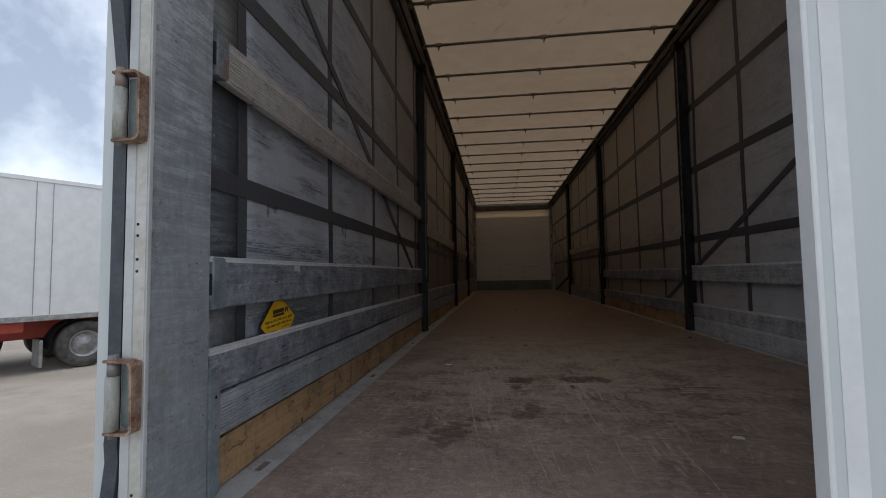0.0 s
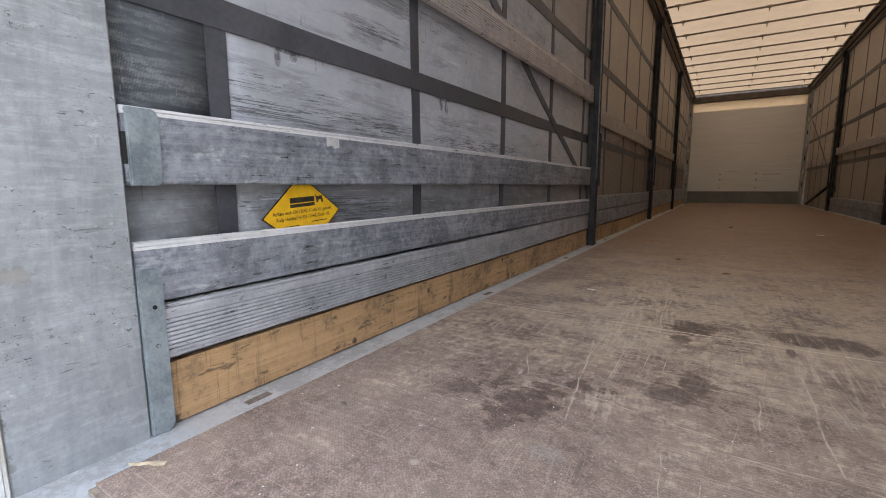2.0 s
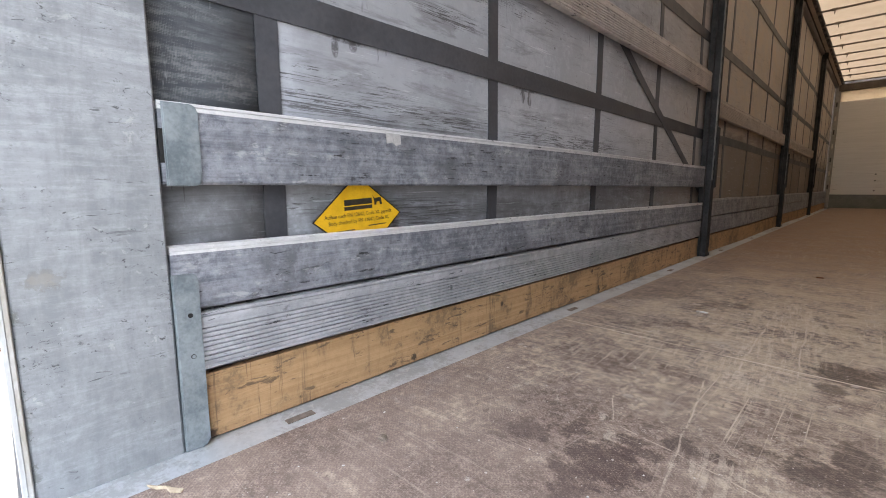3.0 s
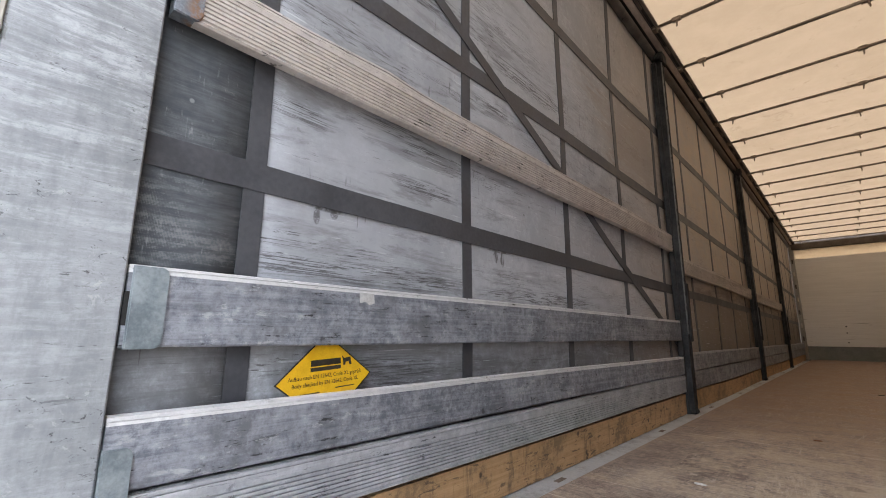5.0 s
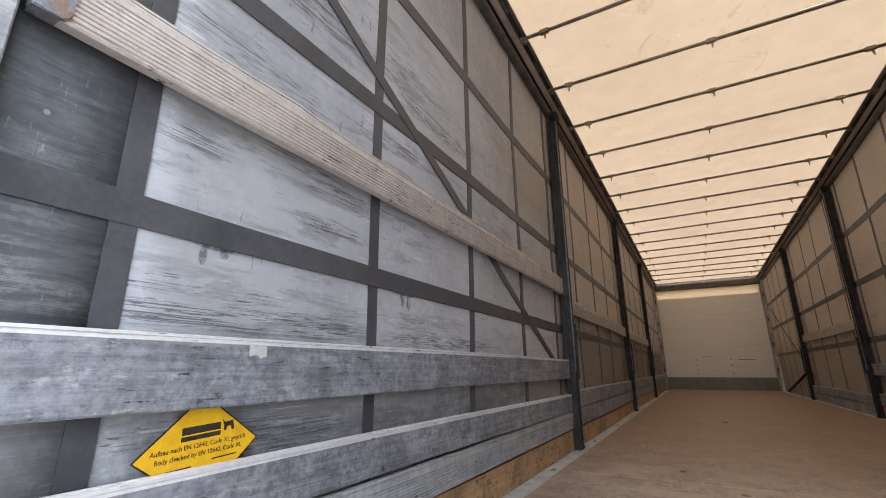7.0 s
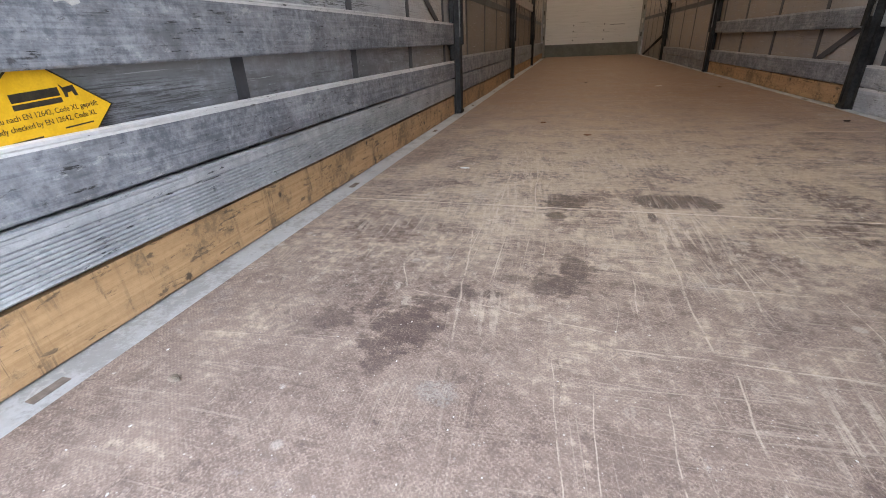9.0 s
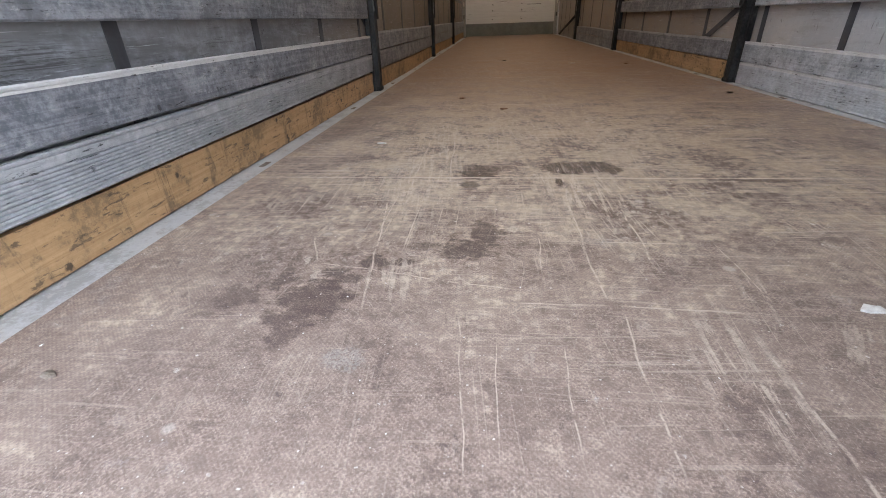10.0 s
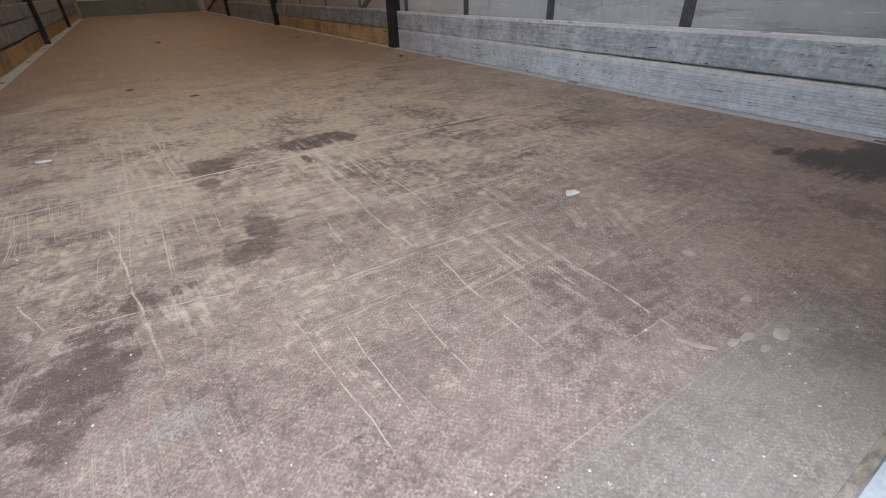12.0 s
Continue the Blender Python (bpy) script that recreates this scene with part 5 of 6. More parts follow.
# ---- rear posts ----
def rear_post(side):
    s = side
    post = thing("rear_post", (s * 1.25, 0.24, 0), "scuffed grey rear corner post with a white outer frame", "corner post", kind="structure")
    part("inner_face", box(s * FACE_X, s * 1.2465, REAR_Y, FLANGE_END, -0.055, 2.70, 0.003), POST_PAINT, post)
    part("outer_frame", box(s * 1.2165, s * 1.2475, 0.1395, 0.1505, -0.55, 2.80, 0.0015), WHITE_WORN, post, "white painted frame, yellowed low down")
    part("outer_frame", box(s * 1.2495, s * 1.2735, 0.1415, 0.20, -0.55, 2.80, 0.002), FRAME_WHITE, post)
    part("groove", box(s * 1.2472, s * 1.2498, 0.1455, 0.1500, 0.23, 2.78), GROOVE, post, "dark groove")
    part("groove", box(s * 1.2472, s * 1.2498, 0.1455, 0.1500, -0.5, 0.229), RUST, post, "rust-red groove")
    part("bead", box(s * 1.2150, s * 1.2175, 0.1375, 0.1445, -0.5, 2.78, 0.001), FRAME_WHITE, post)
    part("bead", box(s * 1.2205, s * 1.2225, 0.1382, 0.1410, -0.5, 2.78), FRAME_WHITE, post)
    for z in (-0.055, -0.025, 0.065, 0.095, 0.551, 0.576, 0.626, 0.650, 1.20, 1.225):
        part("screw_hole", tube((s * 1.240, 0.1402, z), (s * 1.240, 0.1386, z), 0.0032, 10), BLACK, post)
    # brackets for the boards
    def cap(z0, z1, y0, y1, mat, lbl, name="bracket"):
        r = 0.012
        b = bmesh.new()
        pts = [(y0, z0), (y0, z1)]
        for cy, cz, a0 in ((y1 - r, z1 - r, 90), (y1 - r, z0 + r, 0)):
            pts += [(cy + r * math.cos(radians(a0 - 18 * k)), cz + r * math.sin(radians(a0 - 18 * k))) for k in range(6)]
        f = [b.verts.new((s * 1.2155, y, z)) for y, z in pts]
        g = [b.verts.new((s * 1.2485, y, z)) for y, z in pts]
        front_face = b.faces.new(f)
        b.faces.new(g)
        for i in range(len(pts)):
            j = (i + 1) % len(pts)
            b.faces.new((f[i], f[j], g[j], g[i]))
        bmesh.ops.bevel(b, geom=list(front_face.edges), offset=0.0025, segments=2, affect="EDGES")
        return part(name, b, mat, post, lbl)
    if s < 0:
        cap(0.452, 0.588, 0.354, 0.407, BOARD_STEEL, "blue-grey board bracket")
        cap(-0.0195, 0.302, 0.3475, 0.388, BOARD_STEEL, "blue-grey upright bracket")
        cap(1.072, 1.196, 0.357, 0.407, BRACKET, "rusting blue-grey board bracket")
        cap(1.462, 1.582, 0.364, 0.407, BOARD_STEEL, "empty blue-grey board bracket")
        part("slot", box(s * 1.219, s * 1.224, 0.352, 0.3635, 1.49, 1.55), BLACK, post)
        part("slot", box(s * 1.219, s * 1.224, 0.3475, 0.3535, 0.49, 0.545), BLACK, post)
        part("slot", box(s * 1.219, s * 1.224, 0.3485, 0.3565, 1.10, 1.16), BLACK, post)
        part("bolt_hole", tube((s * 1.2156, 0.371, 0.2285), (s * 1.2146, 0.371, 0.2285), 0.0042, 12), BLACK, post)
        part("bolt_hole", tube((s * 1.2156, 0.371, 0.154), (s * 1.2147, 0.371, 0.154), 0.0042, 12), BLACK, post)
        part("screw_head", tube((s * 1.2150, 0.371, 0.154), (s * 1.2142, 0.371, 0.154), 0.0032, 12), BOARD_STEEL, post)
    else:
        cap(0.44, 0.582, 0.354, 0.407, BOARD_STEEL, "blue-grey board bracket")
        cap(0.0, 0.251, 0.3475, 0.388, BOARD_STEEL, "blue-grey upright bracket")
    # hinges
    for z0, z1 in ((0.222, 0.372), (0.822, 0.972), (1.72, 1.87)):
        def strap(t):
            """Bent strap in the x-z plane, t inside its outer face."""
            xa, xb, r = 1.284, 1.2195, 0.017
            pts = [(xa, z1 - t)]
            pts += [(xb + r - (r - t) * math.sin(radians(a)), z1 - r + (r - t) * math.cos(radians(a))) for a in range(0, 91, 15)]
            pts += [(xb + r - (r - t) * math.cos(radians(a)), z0 + r - (r - t) * math.sin(radians(a))) for a in range(0, 91, 15)]
            return pts + [(xa, z0 + t)]
        b = bmesh.new()
        rows = []
        for t, y in ((0.0, 0.1085), (0.0, 0.1335), (0.0055, 0.1335), (0.0055, 0.1085)):
            rows.append([b.verts.new((s * x, y + 0.004 * math.sin(9 * z), z)) for x, z in strap(t)])
        n = len(rows[0])
        for k in range(4):
            a, c = rows[k], rows[(k + 1) % 4]
            for i in range(n - 1):
                b.faces.new((a[i], a[i + 1], c[i + 1], c[i]))
        b.faces.new([r[0] for r in rows])
        b.faces.new([r[-1] for r in rows])
        hinge = part("hinge", b, RUST_PAINT, post, "bent rusty strap hinge with flaking paint")
        part("weld_plate", box(s * 1.2200, s * 1.2400, 0.1335, 0.1385, z0 + 0.004, z1 - 0.004, 0.002), RUST, hinge)
        part("knuckle_plate", box(s * 1.2410, s * 1.2640, 0.1325, 0.1375, z0 + 0.012, z1 - 0.010, 0.002), SEAL_GREEN, hinge, "grey-green door plate")
        part("pin", tube((s * 1.2715, 0.1210, z0 - 0.008), (s * 1.2715, 0.1210, z1 + 0.004), 0.0065), RUST_GREY, hinge, smooth=True)
        part("pin_head", tube((s * 1.2715, 0.1210, z1 + 0.0005), (s * 1.2715, 0.1210, z1 + 0.009), 0.0105, 10, r2=0.0085), RUST_GREY, hinge)
        b = tube((s * 1.2725, 0.1210, z0 + 0.007), (s * 1.2725, 0.1210, z1 - 0.034), 0.0130, 20)
        box(s * 1.2600, s * 1.2680, 0.1190, 0.1275, z0 + 0.010, z1 - 0.034, 0.002, 1, b)
        part("sleeve", b, SLEEVE, hinge, "chipped cream sleeve", True)
        part("sleeve", tube((s * 1.2715, 0.1210, z1 - 0.033), (s * 1.2715, 0.1210, z1 - 0.006), 0.0108, 18), RUST_GREY, hinge, "bare steel knuckle", True)
        for z in (z0 + 0.035, z1 - 0.040):
            part("bolt", tube((s * 1.2255, 0.1210, z), (s * 1.2285, 0.1210, z), 0.0050, 6), RUST, hinge)
    # rubber seal, its foot hanging loose
    b = bmesh.new()
    prev = None
    for i in range(82):
        z = 2.75 - i * 0.0350
        loose = max(0.0, 0.22 - z)
        x = 1.2765 + 0.030 * loose + (0.0028 * math.sin(34 * z) + 0.0016 * math.sin(71 * z) if loose else 0.0)
        y = 0.143 - 0.03 * loose
        w = 0.026 + 0.010 * min(loose, 0.3) - (0.008 if -0.055 < z < 0.0 else 0.0)
        lip = 0.034 * min(1.0, max(0.0, (z - 1.0) / 0.25))
        ring = [b.verts.new((s * x, y - lip, z)), b.verts.new((s * (x + w), y - 0.004 - lip, z)), b.verts.new((s * (x + w + 0.003), y + 0.008, z)), b.verts.new((s * x, y + 0.010, z))]
        if prev:
            for k in range(4):
                b.faces.new((prev[k], prev[(k + 1) % 4], ring[(k + 1) % 4], ring[k]))
        else:
            b.faces.new(ring)
        prev = ring
    b.faces.new(prev)
    part("rubber_seal", b, RUBBER, post, "black rubber door seal, torn loose at the foot")


rear_post(-1)
rear_post(1)

header = thing("rear_header", (0, 0.2, 2.72), "white painted beam over the rear opening", "beam", kind="structure")
part("beam", box(-1.2160, 1.2160, 0.12, 0.30, 2.70, 2.80, 0.004), WHITE, header)


# ---- rear doors ----
def door_leaf(name, x0, x1, y0, y1, label):
    door = thing(name, ((x0 + x1) / 2, (y0 + y1) / 2, 0), label, "trailer door", kind="structure")
    along_x = abs(x1 - x0) > abs(y1 - y0)
    part("leaf", box(x0, x1, y0, y1, -0.06, 2.74, 0.004), DOOR_WHITE, door)
    if along_x:
        part("edge_profile", box(x0 - 0.006, x0 + 0.004, y0 - 0.003, y1, -0.06, 2.74, 0.002), WHITE, door, "bright edge profile")
        part("edge_band", box(x0 + 0.020, x0 + 0.052, y0 - 0.0015, y0 + 0.003, -0.06, 2.74), WHITE, door)
        part("lock_bar", tube((x0 + 0.55, y0 - 0.035, -0.06), (x0 + 0.55, y0 - 0.035, 2.74), 0.014), GALV, door, "galvanised lock bar", True)
    return door


door_leaf("door_1", 0.026, 1.214, 0.086, 0.120, "closed white rear trailer door leaf")
door_leaf("door_2", -1.352, -1.318, 0.16, 1.36, "open white rear door leaf folded along the trailer side")

# ---- sticker ----
STX = -(CURTAIN_X - 0.012)
sticker = thing("sticker", (STX, 0.75, 0.40), "yellow diamond safety sticker with black print on the curtain", "sticker")


def flat(points, depth, x, material, name, parent, label="", tilt=0.0):
    """A thin plate in the wall's plane from (y, z) corners."""
    b = bmesh.new()
    if tilt:
        c, k = math.cos(tilt), math.sin(tilt)
        points = [(SY + (y - SY) * c - (z - SZ) * k, SZ + (y - SY) * k + (z - SZ) * c) for y, z in points]
    f = [b.verts.new((x + depth, y, z)) for y, z in points]
    r = [b.verts.new((x, y, z)) for y, z in points]
    b.faces.new(f)
    b.faces.new(r)
    n = len(points)
    for i in range(n):
        b.faces.new((f[i], f[(i + 1) % n], r[(i + 1) % n], r[i]))
    return part(name, b, material, parent, label)


SY, SZ = 0.750, 0.381
STICKER_TILT = radians(3.6)
flat([(SY, SZ + 0.100), (SY + 0.124, SZ), (SY, SZ - 0.100), (SY - 0.124, SZ)], 0.0012, STX, INK, "border", sticker, "black border line", STICKER_TILT)
flat([(SY, SZ + 0.0965), (SY + 0.1195, SZ), (SY, SZ - 0.0965), (SY - 0.1195, SZ)], 0.0018, STX, YELLOW, "film", sticker, "", STICKER_TILT)


def letters(text, y, z, size, x, parent, bold=0.0, width=None):
    cu = bpy.data.curves.new("print", "FONT")
    cu.body, cu.size, cu.align_x, cu.offset, cu.extrude = text, size, "CENTER", bold, 0.0002
    ob = bpy.data.objects.new("print", cu)
    me = bpy.data.meshes.new_from_object(ob)
    bpy.data.objects.remove(ob)
    k = 1.0
    if width:
        span = max(v.co.x for v in me.vertices) - min(v.co.x for v in me.vertices)
        k = width / span
    # seen from inside the left wall, the text reads along +y
    me.transform(Matrix(((0, 0, 1, 0), (1, 0, 0, 0), (0, 1, 0, 0), (0, 0, 0, 1))) @ Matrix.Diagonal((k, 1, 1, 1)))
    centre = Matrix.Translation((x, SY, SZ))
    me.transform(Matrix.Translation(-origin(parent)) @ centre @ Matrix.Rotation(STICKER_TILT, 4, "X") @ centre.inverted() @ Matrix.Translation((x, y, z)))
    me.materials.append(INK)
    ob = new("print", me)
    ob.parent = parent
    return ob


TX = STX + 0.0022
def print_bar(y0, y1, z0, z1, name):
    flat([(SY + y0, SZ + z1), (SY + y1, SZ + z1), (SY + y1, SZ + z0), (SY + y0, SZ + z0)], 0.0006, STX + 0.0016, INK, name, sticker, "", STICKER_TILT)


print_bar(-0.040, 0.037, 0.0295, 0.0430, "logo_bar")
print_bar(-0.041, 0.037, 0.0185, 0.0270, "logo_bar")
print_bar(0.022, 0.074, -0.0235, -0.0210, "fine_print")
print_bar(-0.066, -0.018, -0.0285, -0.0260, "fine_print")
flat([(SY + 0.040, SZ + 0.048), (SY + 0.046, SZ + 0.041), (SY + 0.064, SZ + 0.043), (SY + 0.067, SZ + 0.025), (SY + 0.061, SZ + 0.025), (SY + 0.059, SZ + 0.033), (SY + 0.051, SZ + 0.032),
      (SY + 0.049, SZ + 0.025), (SY + 0.044, SZ + 0.025), (SY + 0.044, SZ + 0.034)], 0.0006, STX + 0.0016, INK, "logo_shape", sticker, "", STICKER_TILT)
letters("Aufbau nach EN 12642, Code XL geprüft", SY, SZ + 0.0035, 0.0125, TX, sticker, 0.0, 0.188)
letters("Body checked by EN 12642, Code XL", SY, SZ - 0.0115, 0.0125, TX, sticker, 0.0, 0.170)

tape = thing("label_tape", (-FACE_X, 0.83, 0.575), "worn whitish label scrap on the side board", "label")
flat([(0.812, 0.578), (0.856, 0.577), (0.858, 0.554), (0.842, 0.549), (0.832, 0.556), (0.814, 0.553)], 0.0010, -FACE_X - 0.0003, TAPE, "scrap", tape)


# ---- litter on the bed ----
def litter(name, x, y, pts, height, material, label, category, z=0.0005):
    rnd = random.Random(int(abs(x * 731 + y * 517)))
    b = bmesh.new()
    top = [b.verts.new((x + px, y + py, z + height * rnd.uniform(0.6, 1.3))) for px, py in pts]
    low = [b.verts.new((x + px * 0.92, y + py * 0.92, z)) for px, py in pts]
    mid = b.verts.new((x, y, z + height * 1.4))
    n = len(pts)
    for i in range(n):
        b.faces.new((top[i], top[(i + 1) % n], mid))
        b.faces.new((low[i], low[(i + 1) % n], top[(i + 1) % n], top[i]))
    b.faces.new(low)
    return tagged(part(name, b, material), label, category)


def blob(w, h, n, seed):
    rnd = random.Random(seed)
    return [(w * math.cos(2 * math.pi * i / n) * rnd.uniform(0.7, 1.15), h * math.sin(2 * math.pi * i / n) * rnd.uniform(0.6, 1.2)) for i in range(n)]


litter("paper_scrap", 0.258, 0.835, blob(0.021, 0.013, 9, 3), 0.004, PAPER, "small white paper scrap lying on the bed", "paper scrap")
litter("paper_scrap", -0.792, 1.908, blob(0.022, 0.010, 8, 4), 0.003, PAPER, "small white paper scrap lying on the bed", "paper scrap")
litter("paper_scrap", 0.42, 5.1, blob(0.03, 0.02, 8, 5), 0.004, PAPER, "small white paper scrap lying on the bed", "paper scrap")
litter("wood_splinter", -1.10, 0.290, [(-0.028, -0.020), (-0.014, -0.008), (-0.002, 0.004), (0.012, 0.007), (0.024, 0.017), (0.025, 0.013), (0.012, 0.002), (-0.001, 0.0), (-0.012, -0.012)], 0.004, STRAW, "pale curled wood splinter lying by the sill", "wood splinter")
litter("leaf", -0.975, 0.600, blob(0.012, 0.008, 8, 6), 0.004, FRAY, "small dry brown leaf on the bed", "leaf")
for i, (x, y, c) in enumerate(((-0.30, 2.62, RUST), (0.9, 4.9, RUST), (-0.25, 5.6, BLACK), (0.6, 6.9, STRAW), (-0.55, 3.0, RUST), (1.02, 3.05, BLACK))):
    litter("wood_chip", x, y, blob(0.020, 0.010, 7, 20 + i), 0.004, c, "small wood chip lying on the bed", "wood chip")
litter("brick_chip", 0.50, 0.245, blob(0.030, 0.012, 8, 9), 0.006, RUST, "rusty red chip caught in the sill joint", "chip")
litter("mud_flake", 0.026, 0.405, [(-0.014, 0.023), (-0.007, 0.020), (0.002, 0.004), (0.017, -0.017), (0.012, -0.020), (-0.002, -0.006), (-0.012, 0.014)], 0.0012, MUD, "dried pale mud streak stuck to the bed", "mud flake")
for i, (x, y, w, h) in enumerate(((0.069, 0.381, 0.014, 0.006), (0.094, 0.376, 0.014, 0.007), (0.135, 0.354, 0.018, 0.011), (0.091, 0.353, 0.011, 0.005), (0.178, 0.419, 0.012, 0.008))):
    litter("mud_flake", x, y, blob(w, h, 11, 40 + i), 0.0010, MUD, "dried pale mud flake stuck to the bed", "mud flake")

crumbs = bmesh.new()
rnd = random.Random(11)
for i in range(160):
    x = rnd.uniform(-1.05, 1.05)
    y = 0.25 + 5.0 * rnd.random() ** 1.6
    r = rnd.uniform(0.0007, 0.0019)
    m = Matrix.Translation((x, y, r * 0.4)) @ Matrix.Rotation(rnd.uniform(0, 3), 4, "Z") @ Matrix.Diagonal((r * rnd.uniform(0.7, 2.0), r, r * 0.6, 1))
    bmesh.ops.create_icosphere(crumbs, subdivisions=1, radius=1, matrix=m)
tagged(part("crumbs", crumbs, PAPER), "scattered tiny white crumbs on the bed", "crumbs", kind="stuff")


# ---- vehicles in the yard ----
def wheel(name, parent, centre, axis, r, width, rim_mat, rim_label):
    """A tyre with a dished rim and nuts; axis points outwards."""
    c, ax = Vector(centre), Vector(axis).normalized()
    q = ax.to_track_quat("Z", "Y").to_matrix().to_4x4()
    base = Matrix.Translation(c) @ q

    def lathe(profile, n=36):
        b = bmesh.new()
        rings = [[b.verts.new(base @ Vector((rad * math.cos(2 * math.pi * i / n), rad * math.sin(2 * math.pi * i / n), h))) for i in range(n)] for rad, h in profile]
        for a, d in zip(rings, rings[1:]):
            for i in range(n):
                b.faces.new((a[i], a[(i + 1) % n], d[(i + 1) % n], d[i]))
        b.faces.new(rings[0])
        b.faces.new(rings[-1])
        return b

    w = part(name, lathe([(r * 0.56, -width / 2), (r * 0.92, -width / 2), (r, -width * 0.38), (r, width * 0.38), (r * 0.94, width / 2), (r * 0.62, width * 0.52), (r * 0.58, width * 0.42), (r * 0.578, width * 0.06)]), TYRE, parent, "dusty black tyre", True)
    part("rim", lathe([(r * 0.57, width * 0.2), (r * 0.575, width * 0.44), (r * 0.53, width * 0.44), (r * 0.48, width * 0.15), (r * 0.30, width * 0.30), (r * 0.27, width * 0.36), (r * 0.12, width * 0.38), (r * 0.10, width * 0.45)]), rim_mat, w, rim_label, True)
    for i in range(10):
        a = 2 * math.pi * i / 10
        p0 = base @ Vector((r * 0.34 * math.cos(a), r * 0.34 * math.sin(a), width * 0.22))
        p1 = base @ Vector((r * 0.34 * math.cos(a), r * 0.34 * math.sin(a), width * 0.34))
        part("wheel_nut", tube(p0, p1, 0.02, 6), RIM, w)
    return w


def oriented(bm, m):
    bm.transform(m)
    return bm


def white_trailer():
    """Box trailer: local x along its length, y outwards to the viewer, z from the yard."""
    yaw = radians(62.4)
    m = Matrix.Translation((-8.865, 7.362, GROUND_Z)) @ Matrix.Rotation(yaw, 4, "Z")
    out = m.to_3x3() @ Vector((0, -1, 0))
    t = thing("box_trailer", tuple(m.translation), "white box semi-trailer with a red chassis parked in the yard", "semi-trailer")
    part("body", oriented(box(-2.55, 10.4, 0.0, 2.5, 1.05, 3.74, 0.02), m), WHITE, t)
    part("top_rail", oriented(box(-2.57, 10.42, -0.02, 0.03, 3.68, 3.77, 0.01), m), WHITE, t)
    part("bottom_rail", oriented(box(-2.57, 10.42, -0.025, 0.03, 1.0, 1.11, 0.008), m), RIM, t, "grey bottom rail")
    for x in (-0.85, -0.6, 1.1, 2.8, 4.9, 7.0, 9.1):
        part("seam", oriented(box(x - 0.006, x + 0.006, -0.006, 0.01, 1.12, 3.67), m), RIM, t)
    part("chassis", oriented(box(-2.4, 9.8, 0.55, 0.75, 0.62, 1.0, 0.02), m), RED, t, "red chassis beam")
    part("chassis", oriented(box(-2.4, 9.8, 1.75, 1.95, 0.62, 1.0, 0.02), m), RED, t, "red chassis beam")
    part("side_skirt", oriented(box(-2.5, -0.95, 0.06, 0.10, 0.80, 1.0, 0.01), m), RED, t, "red lower side rail")
    part("mud_flap", oriented(box(-0.72, -0.66, 0.08, 0.55, 0.10, 0.62, 0.008), m), RIM, t, "grey mud flap")
    for x in (0.0, 1.31, 2.62):
        wheel("wheel", t, m @ Vector((x, 0.22, 0.47)), out, 0.47, 0.34, RIM, "grey dusty wheel rim")
        b = bmesh.new()
        for k in range(9):
            a0, a1 = math.pi * k / 8, math.pi * (k + 1) / 8
            if k == 8:
                break
            v = [Vector((x + 0.60 * math.cos(a), yy, 0.44 + 0.58 * math.sin(a))) for a in (a0, a1) for yy in (0.04, 0.5)]
            f = [b.verts.new(p) for p in v]
            b.faces.new((f[0], f[1], f[3], f[2]))
        bmesh.ops.solidify(b, geom=b.faces[:], thickness=0.02)
        part("mudguard", oriented(b, m), DARK_STEEL, t, "dark plastic mudguard")
    for x in (-1.31, 0.0, 1.31, 2.62):
        wheel("wheel", t, m @ Vector((x, 2.28, 0.47)), -out, 0.47, 0.34, RIM, "grey dusty wheel rim")
    part("landing_leg", oriented(box(7.6, 7.75, 0.5, 0.65, 0.0, 0.95, 0.01), m), DARK_STEEL, t)
    part("landing_leg", oriented(box(7.6, 7.75, 1.85, 2.0, 0.0, 0.95, 0.01), m), DARK_STEEL, t)


white_trailer()


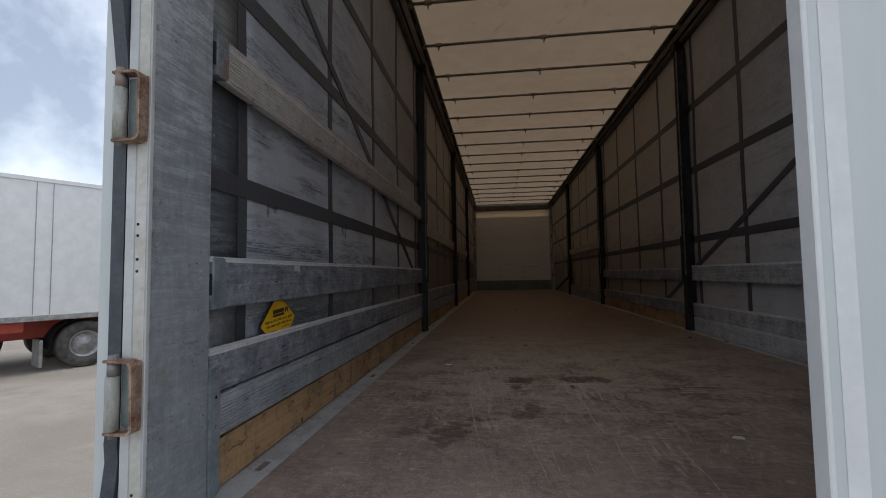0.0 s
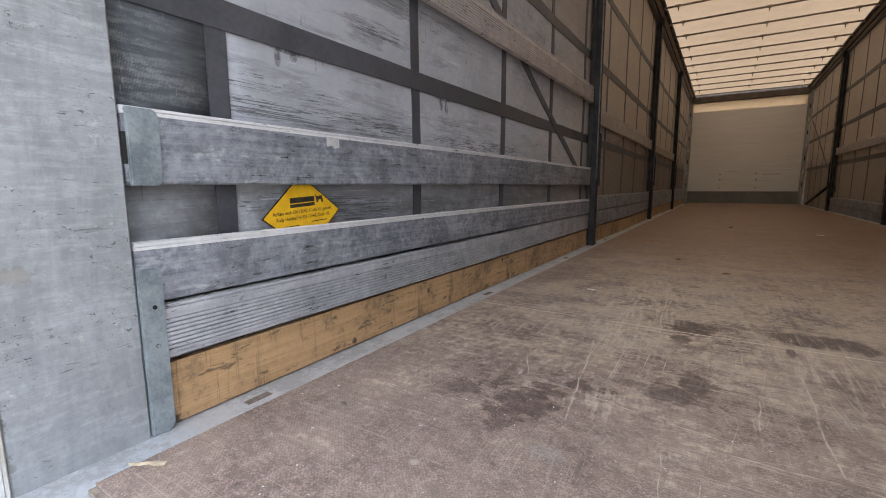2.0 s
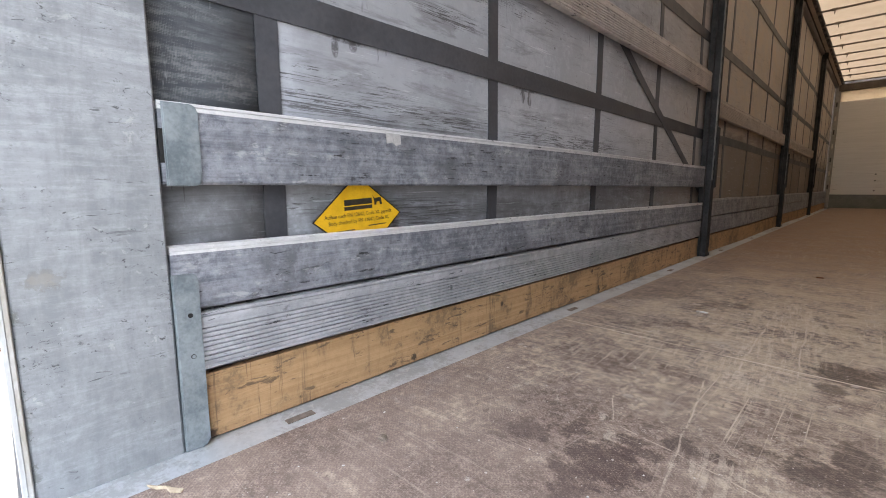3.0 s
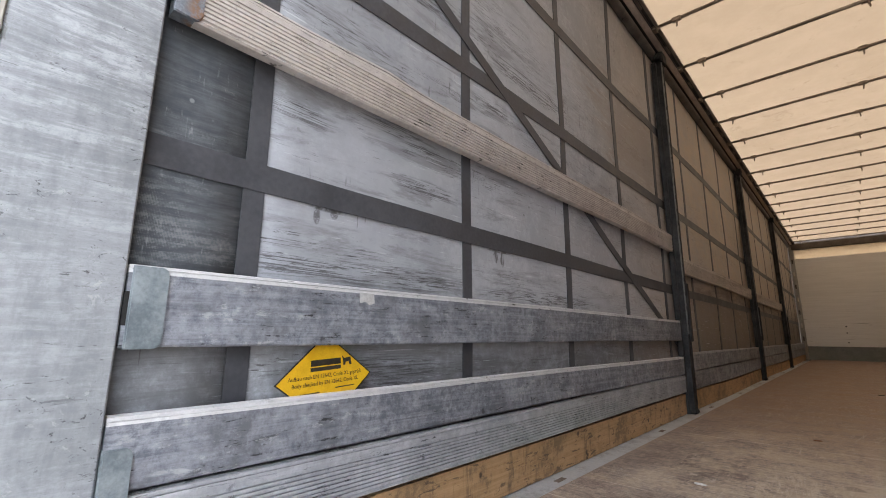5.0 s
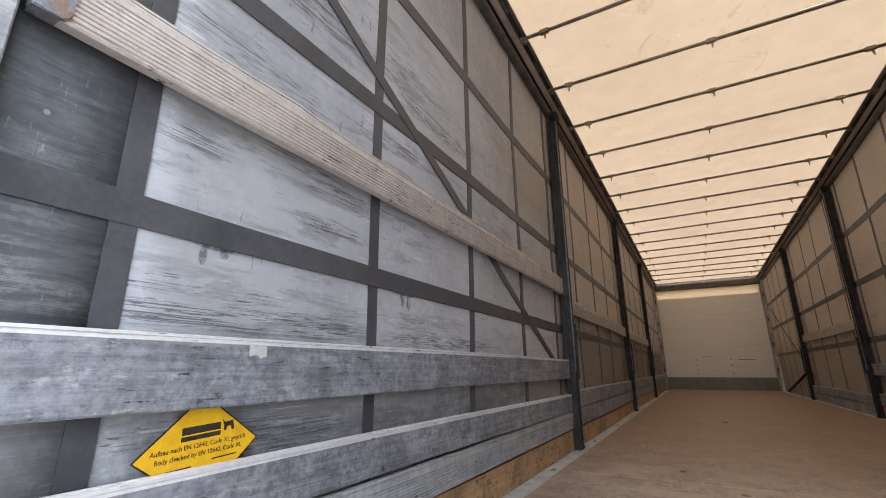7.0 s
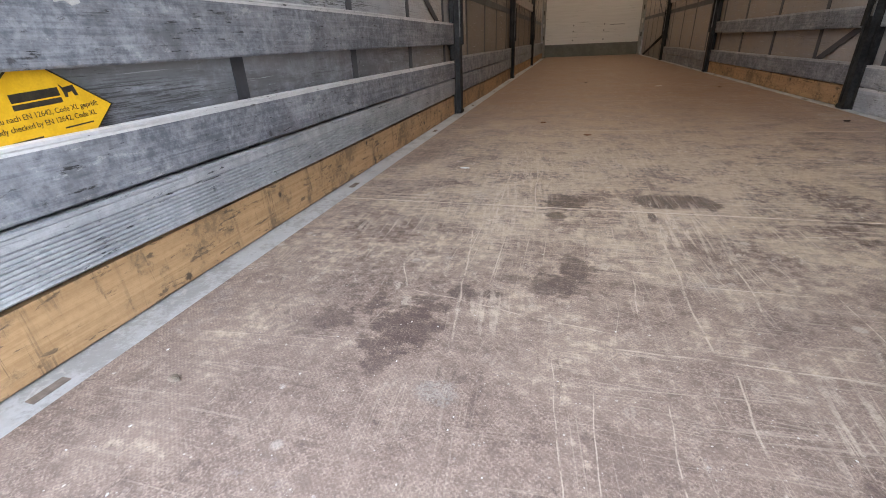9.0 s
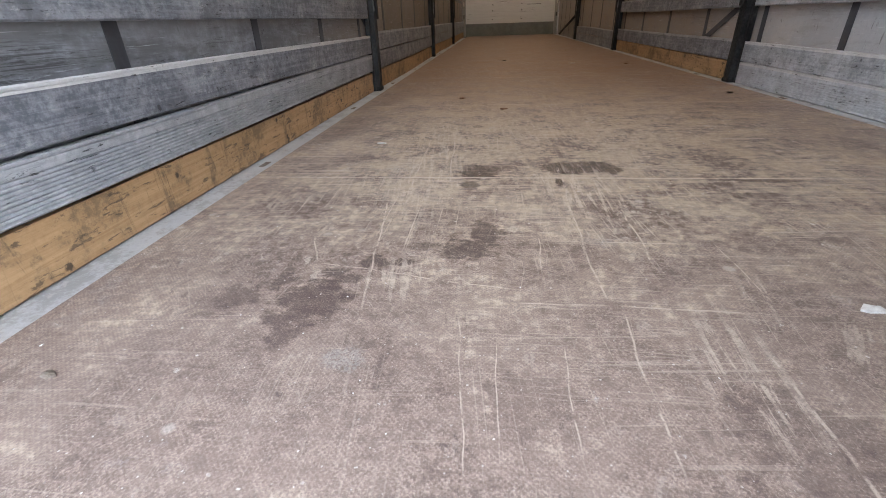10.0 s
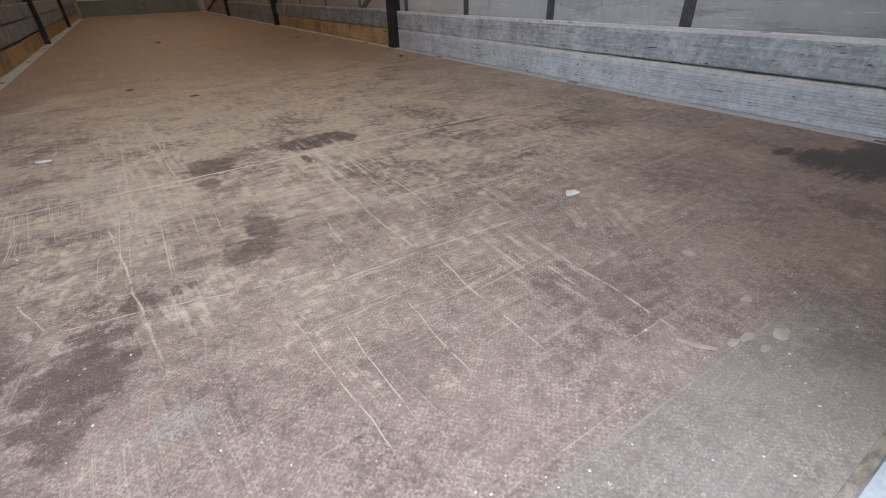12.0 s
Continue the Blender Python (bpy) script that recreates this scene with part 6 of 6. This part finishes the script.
def white_truck():
    """Tractor seen from its side: local x along its length, -y towards the viewer."""
    m = Matrix.Translation((-10.05, 2.42, GROUND_Z)) @ Matrix.Rotation(radians(98), 4, "Z")
    out = m.to_3x3() @ Vector((0, -1, 0))
    t = thing("truck", tuple(m.translation), "white tractor truck with green wheel rims parked in the yard", "truck")
    b = bmesh.new()
    side = [(-0.9, 1.05), (1.22, 1.0), (1.26, 1.9), (1.10, 3.1), (0.8, 3.45), (-0.8, 3.5), (-0.9, 3.3)]
    f = [b.verts.new((x, 0.0, z)) for x, z in side]
    r = [b.verts.new((x, 2.4, z)) for x, z in side]
    b.faces.new(f)
    b.faces.new(r)
    for i in range(len(side)):
        j = (i + 1) % len(side)
        b.faces.new((f[i], f[j], r[j], r[i]))
    bmesh.ops.bevel(b, geom=b.edges[:], offset=0.06, segments=2, affect="EDGES")
    part("cab", oriented(b, m), WHITE, t)
    part("lower_body", oriented(box(-0.85, 1.25, 0.02, 2.38, 0.72, 1.06, 0.04, 2), m), GREY_SKIRT, t, "blue-grey lower body")
    part("bumper", oriented(box(0.75, 1.30, 0.0, 2.4, 0.35, 0.8, 0.05, 2), m), GREY_SKIRT, t)
    part("side_window", oriented(box(0.30, 1.00, -0.012, 0.02, 2.0, 2.75, 0.02), m), GLASS_DARK, t, "dark side window")
    part("windscreen", oriented(box(1.12, 1.235, 0.2, 2.2, 2.05, 2.9, 0.02), m), GLASS_DARK, t)
    part("mirror", oriented(box(1.12, 1.25, -0.28, -0.06, 1.95, 2.55, 0.04, 2), m), RUBBER, t, "black side mirror")
    part("frame", oriented(box(-4.2, 0.6, 0.75, 1.65, 0.62, 0.92, 0.02), m), DARK_STEEL, t)
    part("fuel_tank", oriented(box(-2.3, -1.0, 0.05, 0.65, 0.42, 0.98, 0.08, 3), m), RIM, t, "grey fuel tank")
    for x in (0.15, -3.3):
        wheel("wheel", t, m @ Vector((x, 0.16, 0.5)), out, 0.5, 0.32, GREEN, "bright green wheel rim")
        wheel("wheel", t, m @ Vector((x, 2.24, 0.5)), -out, 0.5, 0.32, GREEN, "bright green wheel rim")
    part("wheel_arch", oriented(box(-0.42, 0.72, -0.005, 0.05, 0.6, 1.12, 0.05, 2), m), DARK_STEEL, t, "dark wheel arch")


white_truck()


def flatbed():
    """Lorry seen from its tail, with blue drums on its platform."""
    m = Matrix.Translation((-17.2, 6.1, GROUND_Z)) @ Matrix.Rotation(radians(64), 4, "Z")
    t = thing("flatbed_lorry", tuple(m.translation), "grey flatbed lorry with amber and red tail markings in the yard", "lorry")
    part("platform", oriented(box(-1.25, 1.25, 0.0, 6.5, 1.15, 1.4, 0.02), m), RIM, t)
    part("marking", oriented(box(-1.2, 1.2, -0.02, 0.0, 0.95, 1.13), m), AMBER, t, "amber tail marking")
    for x in (-0.85, 0.85):
        part("tail_lamp", oriented(box(x - 0.3, x + 0.3, -0.05, 0.0, 0.72, 0.88, 0.02), m), LAMP_RED, t, "red tail lamp")
    part("bumper", oriented(box(-1.2, 1.2, 0.0, 0.12, 0.5, 0.7, 0.02), m), DARK_STEEL, t)
    part("headboard", oriented(box(-1.25, 1.25, 6.3, 6.5, 1.4, 3.0, 0.02), m), RIM, t)
    for x in (-0.9, 0.9):
        for y in (1.2, 5.2):
            wheel("wheel", t, m @ Vector((x, y, 0.5)), m.to_3x3() @ Vector((math.copysign(1, x), 0, 0)), 0.5, 0.4, RIM, "grey rim")
    for i, (x, y) in enumerate(((-0.75, 0.7), (0.62, 0.55))):
        d = thing("drum", tuple(m @ Vector((x, y, 1.4))), "blue plastic drum on the flatbed lorry", "drum", "blue drums")
        part("shell", oriented(tube((x, y, 1.402), (x, y, 2.22), 0.24, 24), m), BLUE, d, smooth=True)
        part("lid", oriented(tube((x, y, 2.22), (x, y, 2.25), 0.215, 24), m), BLUE, d)
        for z in (1.7, 2.0):
            part("hoop", oriented(tube((x, y, z), (x, y, z + 0.04), 0.252, 24), m), BLUE, d)


flatbed()


# ---- running gear that carries the load bed ----
gear = thing("chassis", (0, 6.5, GROUND_Z), "dark steel trailer chassis with wheels under the load bed", "chassis")
for s in (-1, 1):
    part("beam", box(s * 0.60, s * 0.72, 0.3, 12.6, -0.60, -0.165, 0.01), DARK_STEEL, gear)
    part("landing_leg", box(s * 0.80, s * 0.92, 10.2, 10.32, GROUND_Z, -0.165, 0.01), DARK_STEEL, gear)
    for y in (2.6, 3.9, 5.2):
        wheel("wheel", gear, (s * 1.05, y, GROUND_Z + 0.52), (s, 0, 0), 0.52, 0.36, RIM, "grey wheel rim")


# ---- trees beyond the yard ----
def tree(x, y, height, seed):
    rnd = random.Random(seed)
    t = thing("tree", (x, y, GROUND_Z), "leafy green broad tree at the edge of the yard", "tree", "trees beyond the yard")
    base = Vector((x, y, GROUND_Z))
    b = bmesh.new()
    crown = base + Vector((0, 0, height * 0.45))
    tube(base, crown, 0.30, 10, b, 0.18)
    tips = []
    for i in range(11):
        a = 2 * math.pi * i / 11 + rnd.uniform(-0.3, 0.3)
        rr = rnd.uniform(0.16, 0.30) * height
        tip = base + Vector((rr * math.cos(a), rr * math.sin(a), height * rnd.uniform(0.5, 0.95)))
        tube(base + Vector((0, 0, height * rnd.uniform(0.25, 0.45))), tip, 0.10, 6, b, 0.03)
        tips.append(tip)
    part("trunk", b, BARK, t)
    verts, faces = [], []
    for i in range(2600):
        c = rnd.choice(tips) + Vector((rnd.gauss(0, 0.085), rnd.gauss(0, 0.085), rnd.gauss(0, 0.07))) * height
        q = Euler((rnd.uniform(0, 6), rnd.uniform(0, 6), rnd.uniform(0, 6))).to_matrix()
        s = rnd.uniform(0.10, 0.24)
        k = len(verts)
        verts += [tuple(c + q @ Vector(p) * s) for p in ((-1, 0, 0), (0, -0.5, 0.12), (1, 0, 0), (0, 0.5, 0.12))]
        faces.append((k, k + 1, k + 2, k + 3))
    me = bpy.data.meshes.new("crown")
    me.from_pydata([tuple(Vector(v) - base) for v in verts], [], faces)
    me.materials.append(LEAF)
    crown_ob = new("crown", me)
    crown_ob.parent = t


for i, (x, y, h) in enumerate(((-44, 9, 10), (-52, 18, 12), (-48, 27, 9), (-60, 36, 12), (-40, 0, 8), (-57, 4, 11))):
    tree(x, y, h, 70 + i)

# ---- boards of the bed, sheet by sheet ----
edges = [BED_Y + 0.009, 1.487]
while edges[-1] < FRONT_Y - 1.3:
    edges.append(edges[-1] + 1.272)
edges.append(FRONT_Y - 0.006)
for a, b in zip(edges, edges[1:]):
    part("panel", box(-BED_X, BED_RIGHT, a + 0.0003, b - 0.0003, -0.06, 0.0, 0.0005), FLOOR, floor)
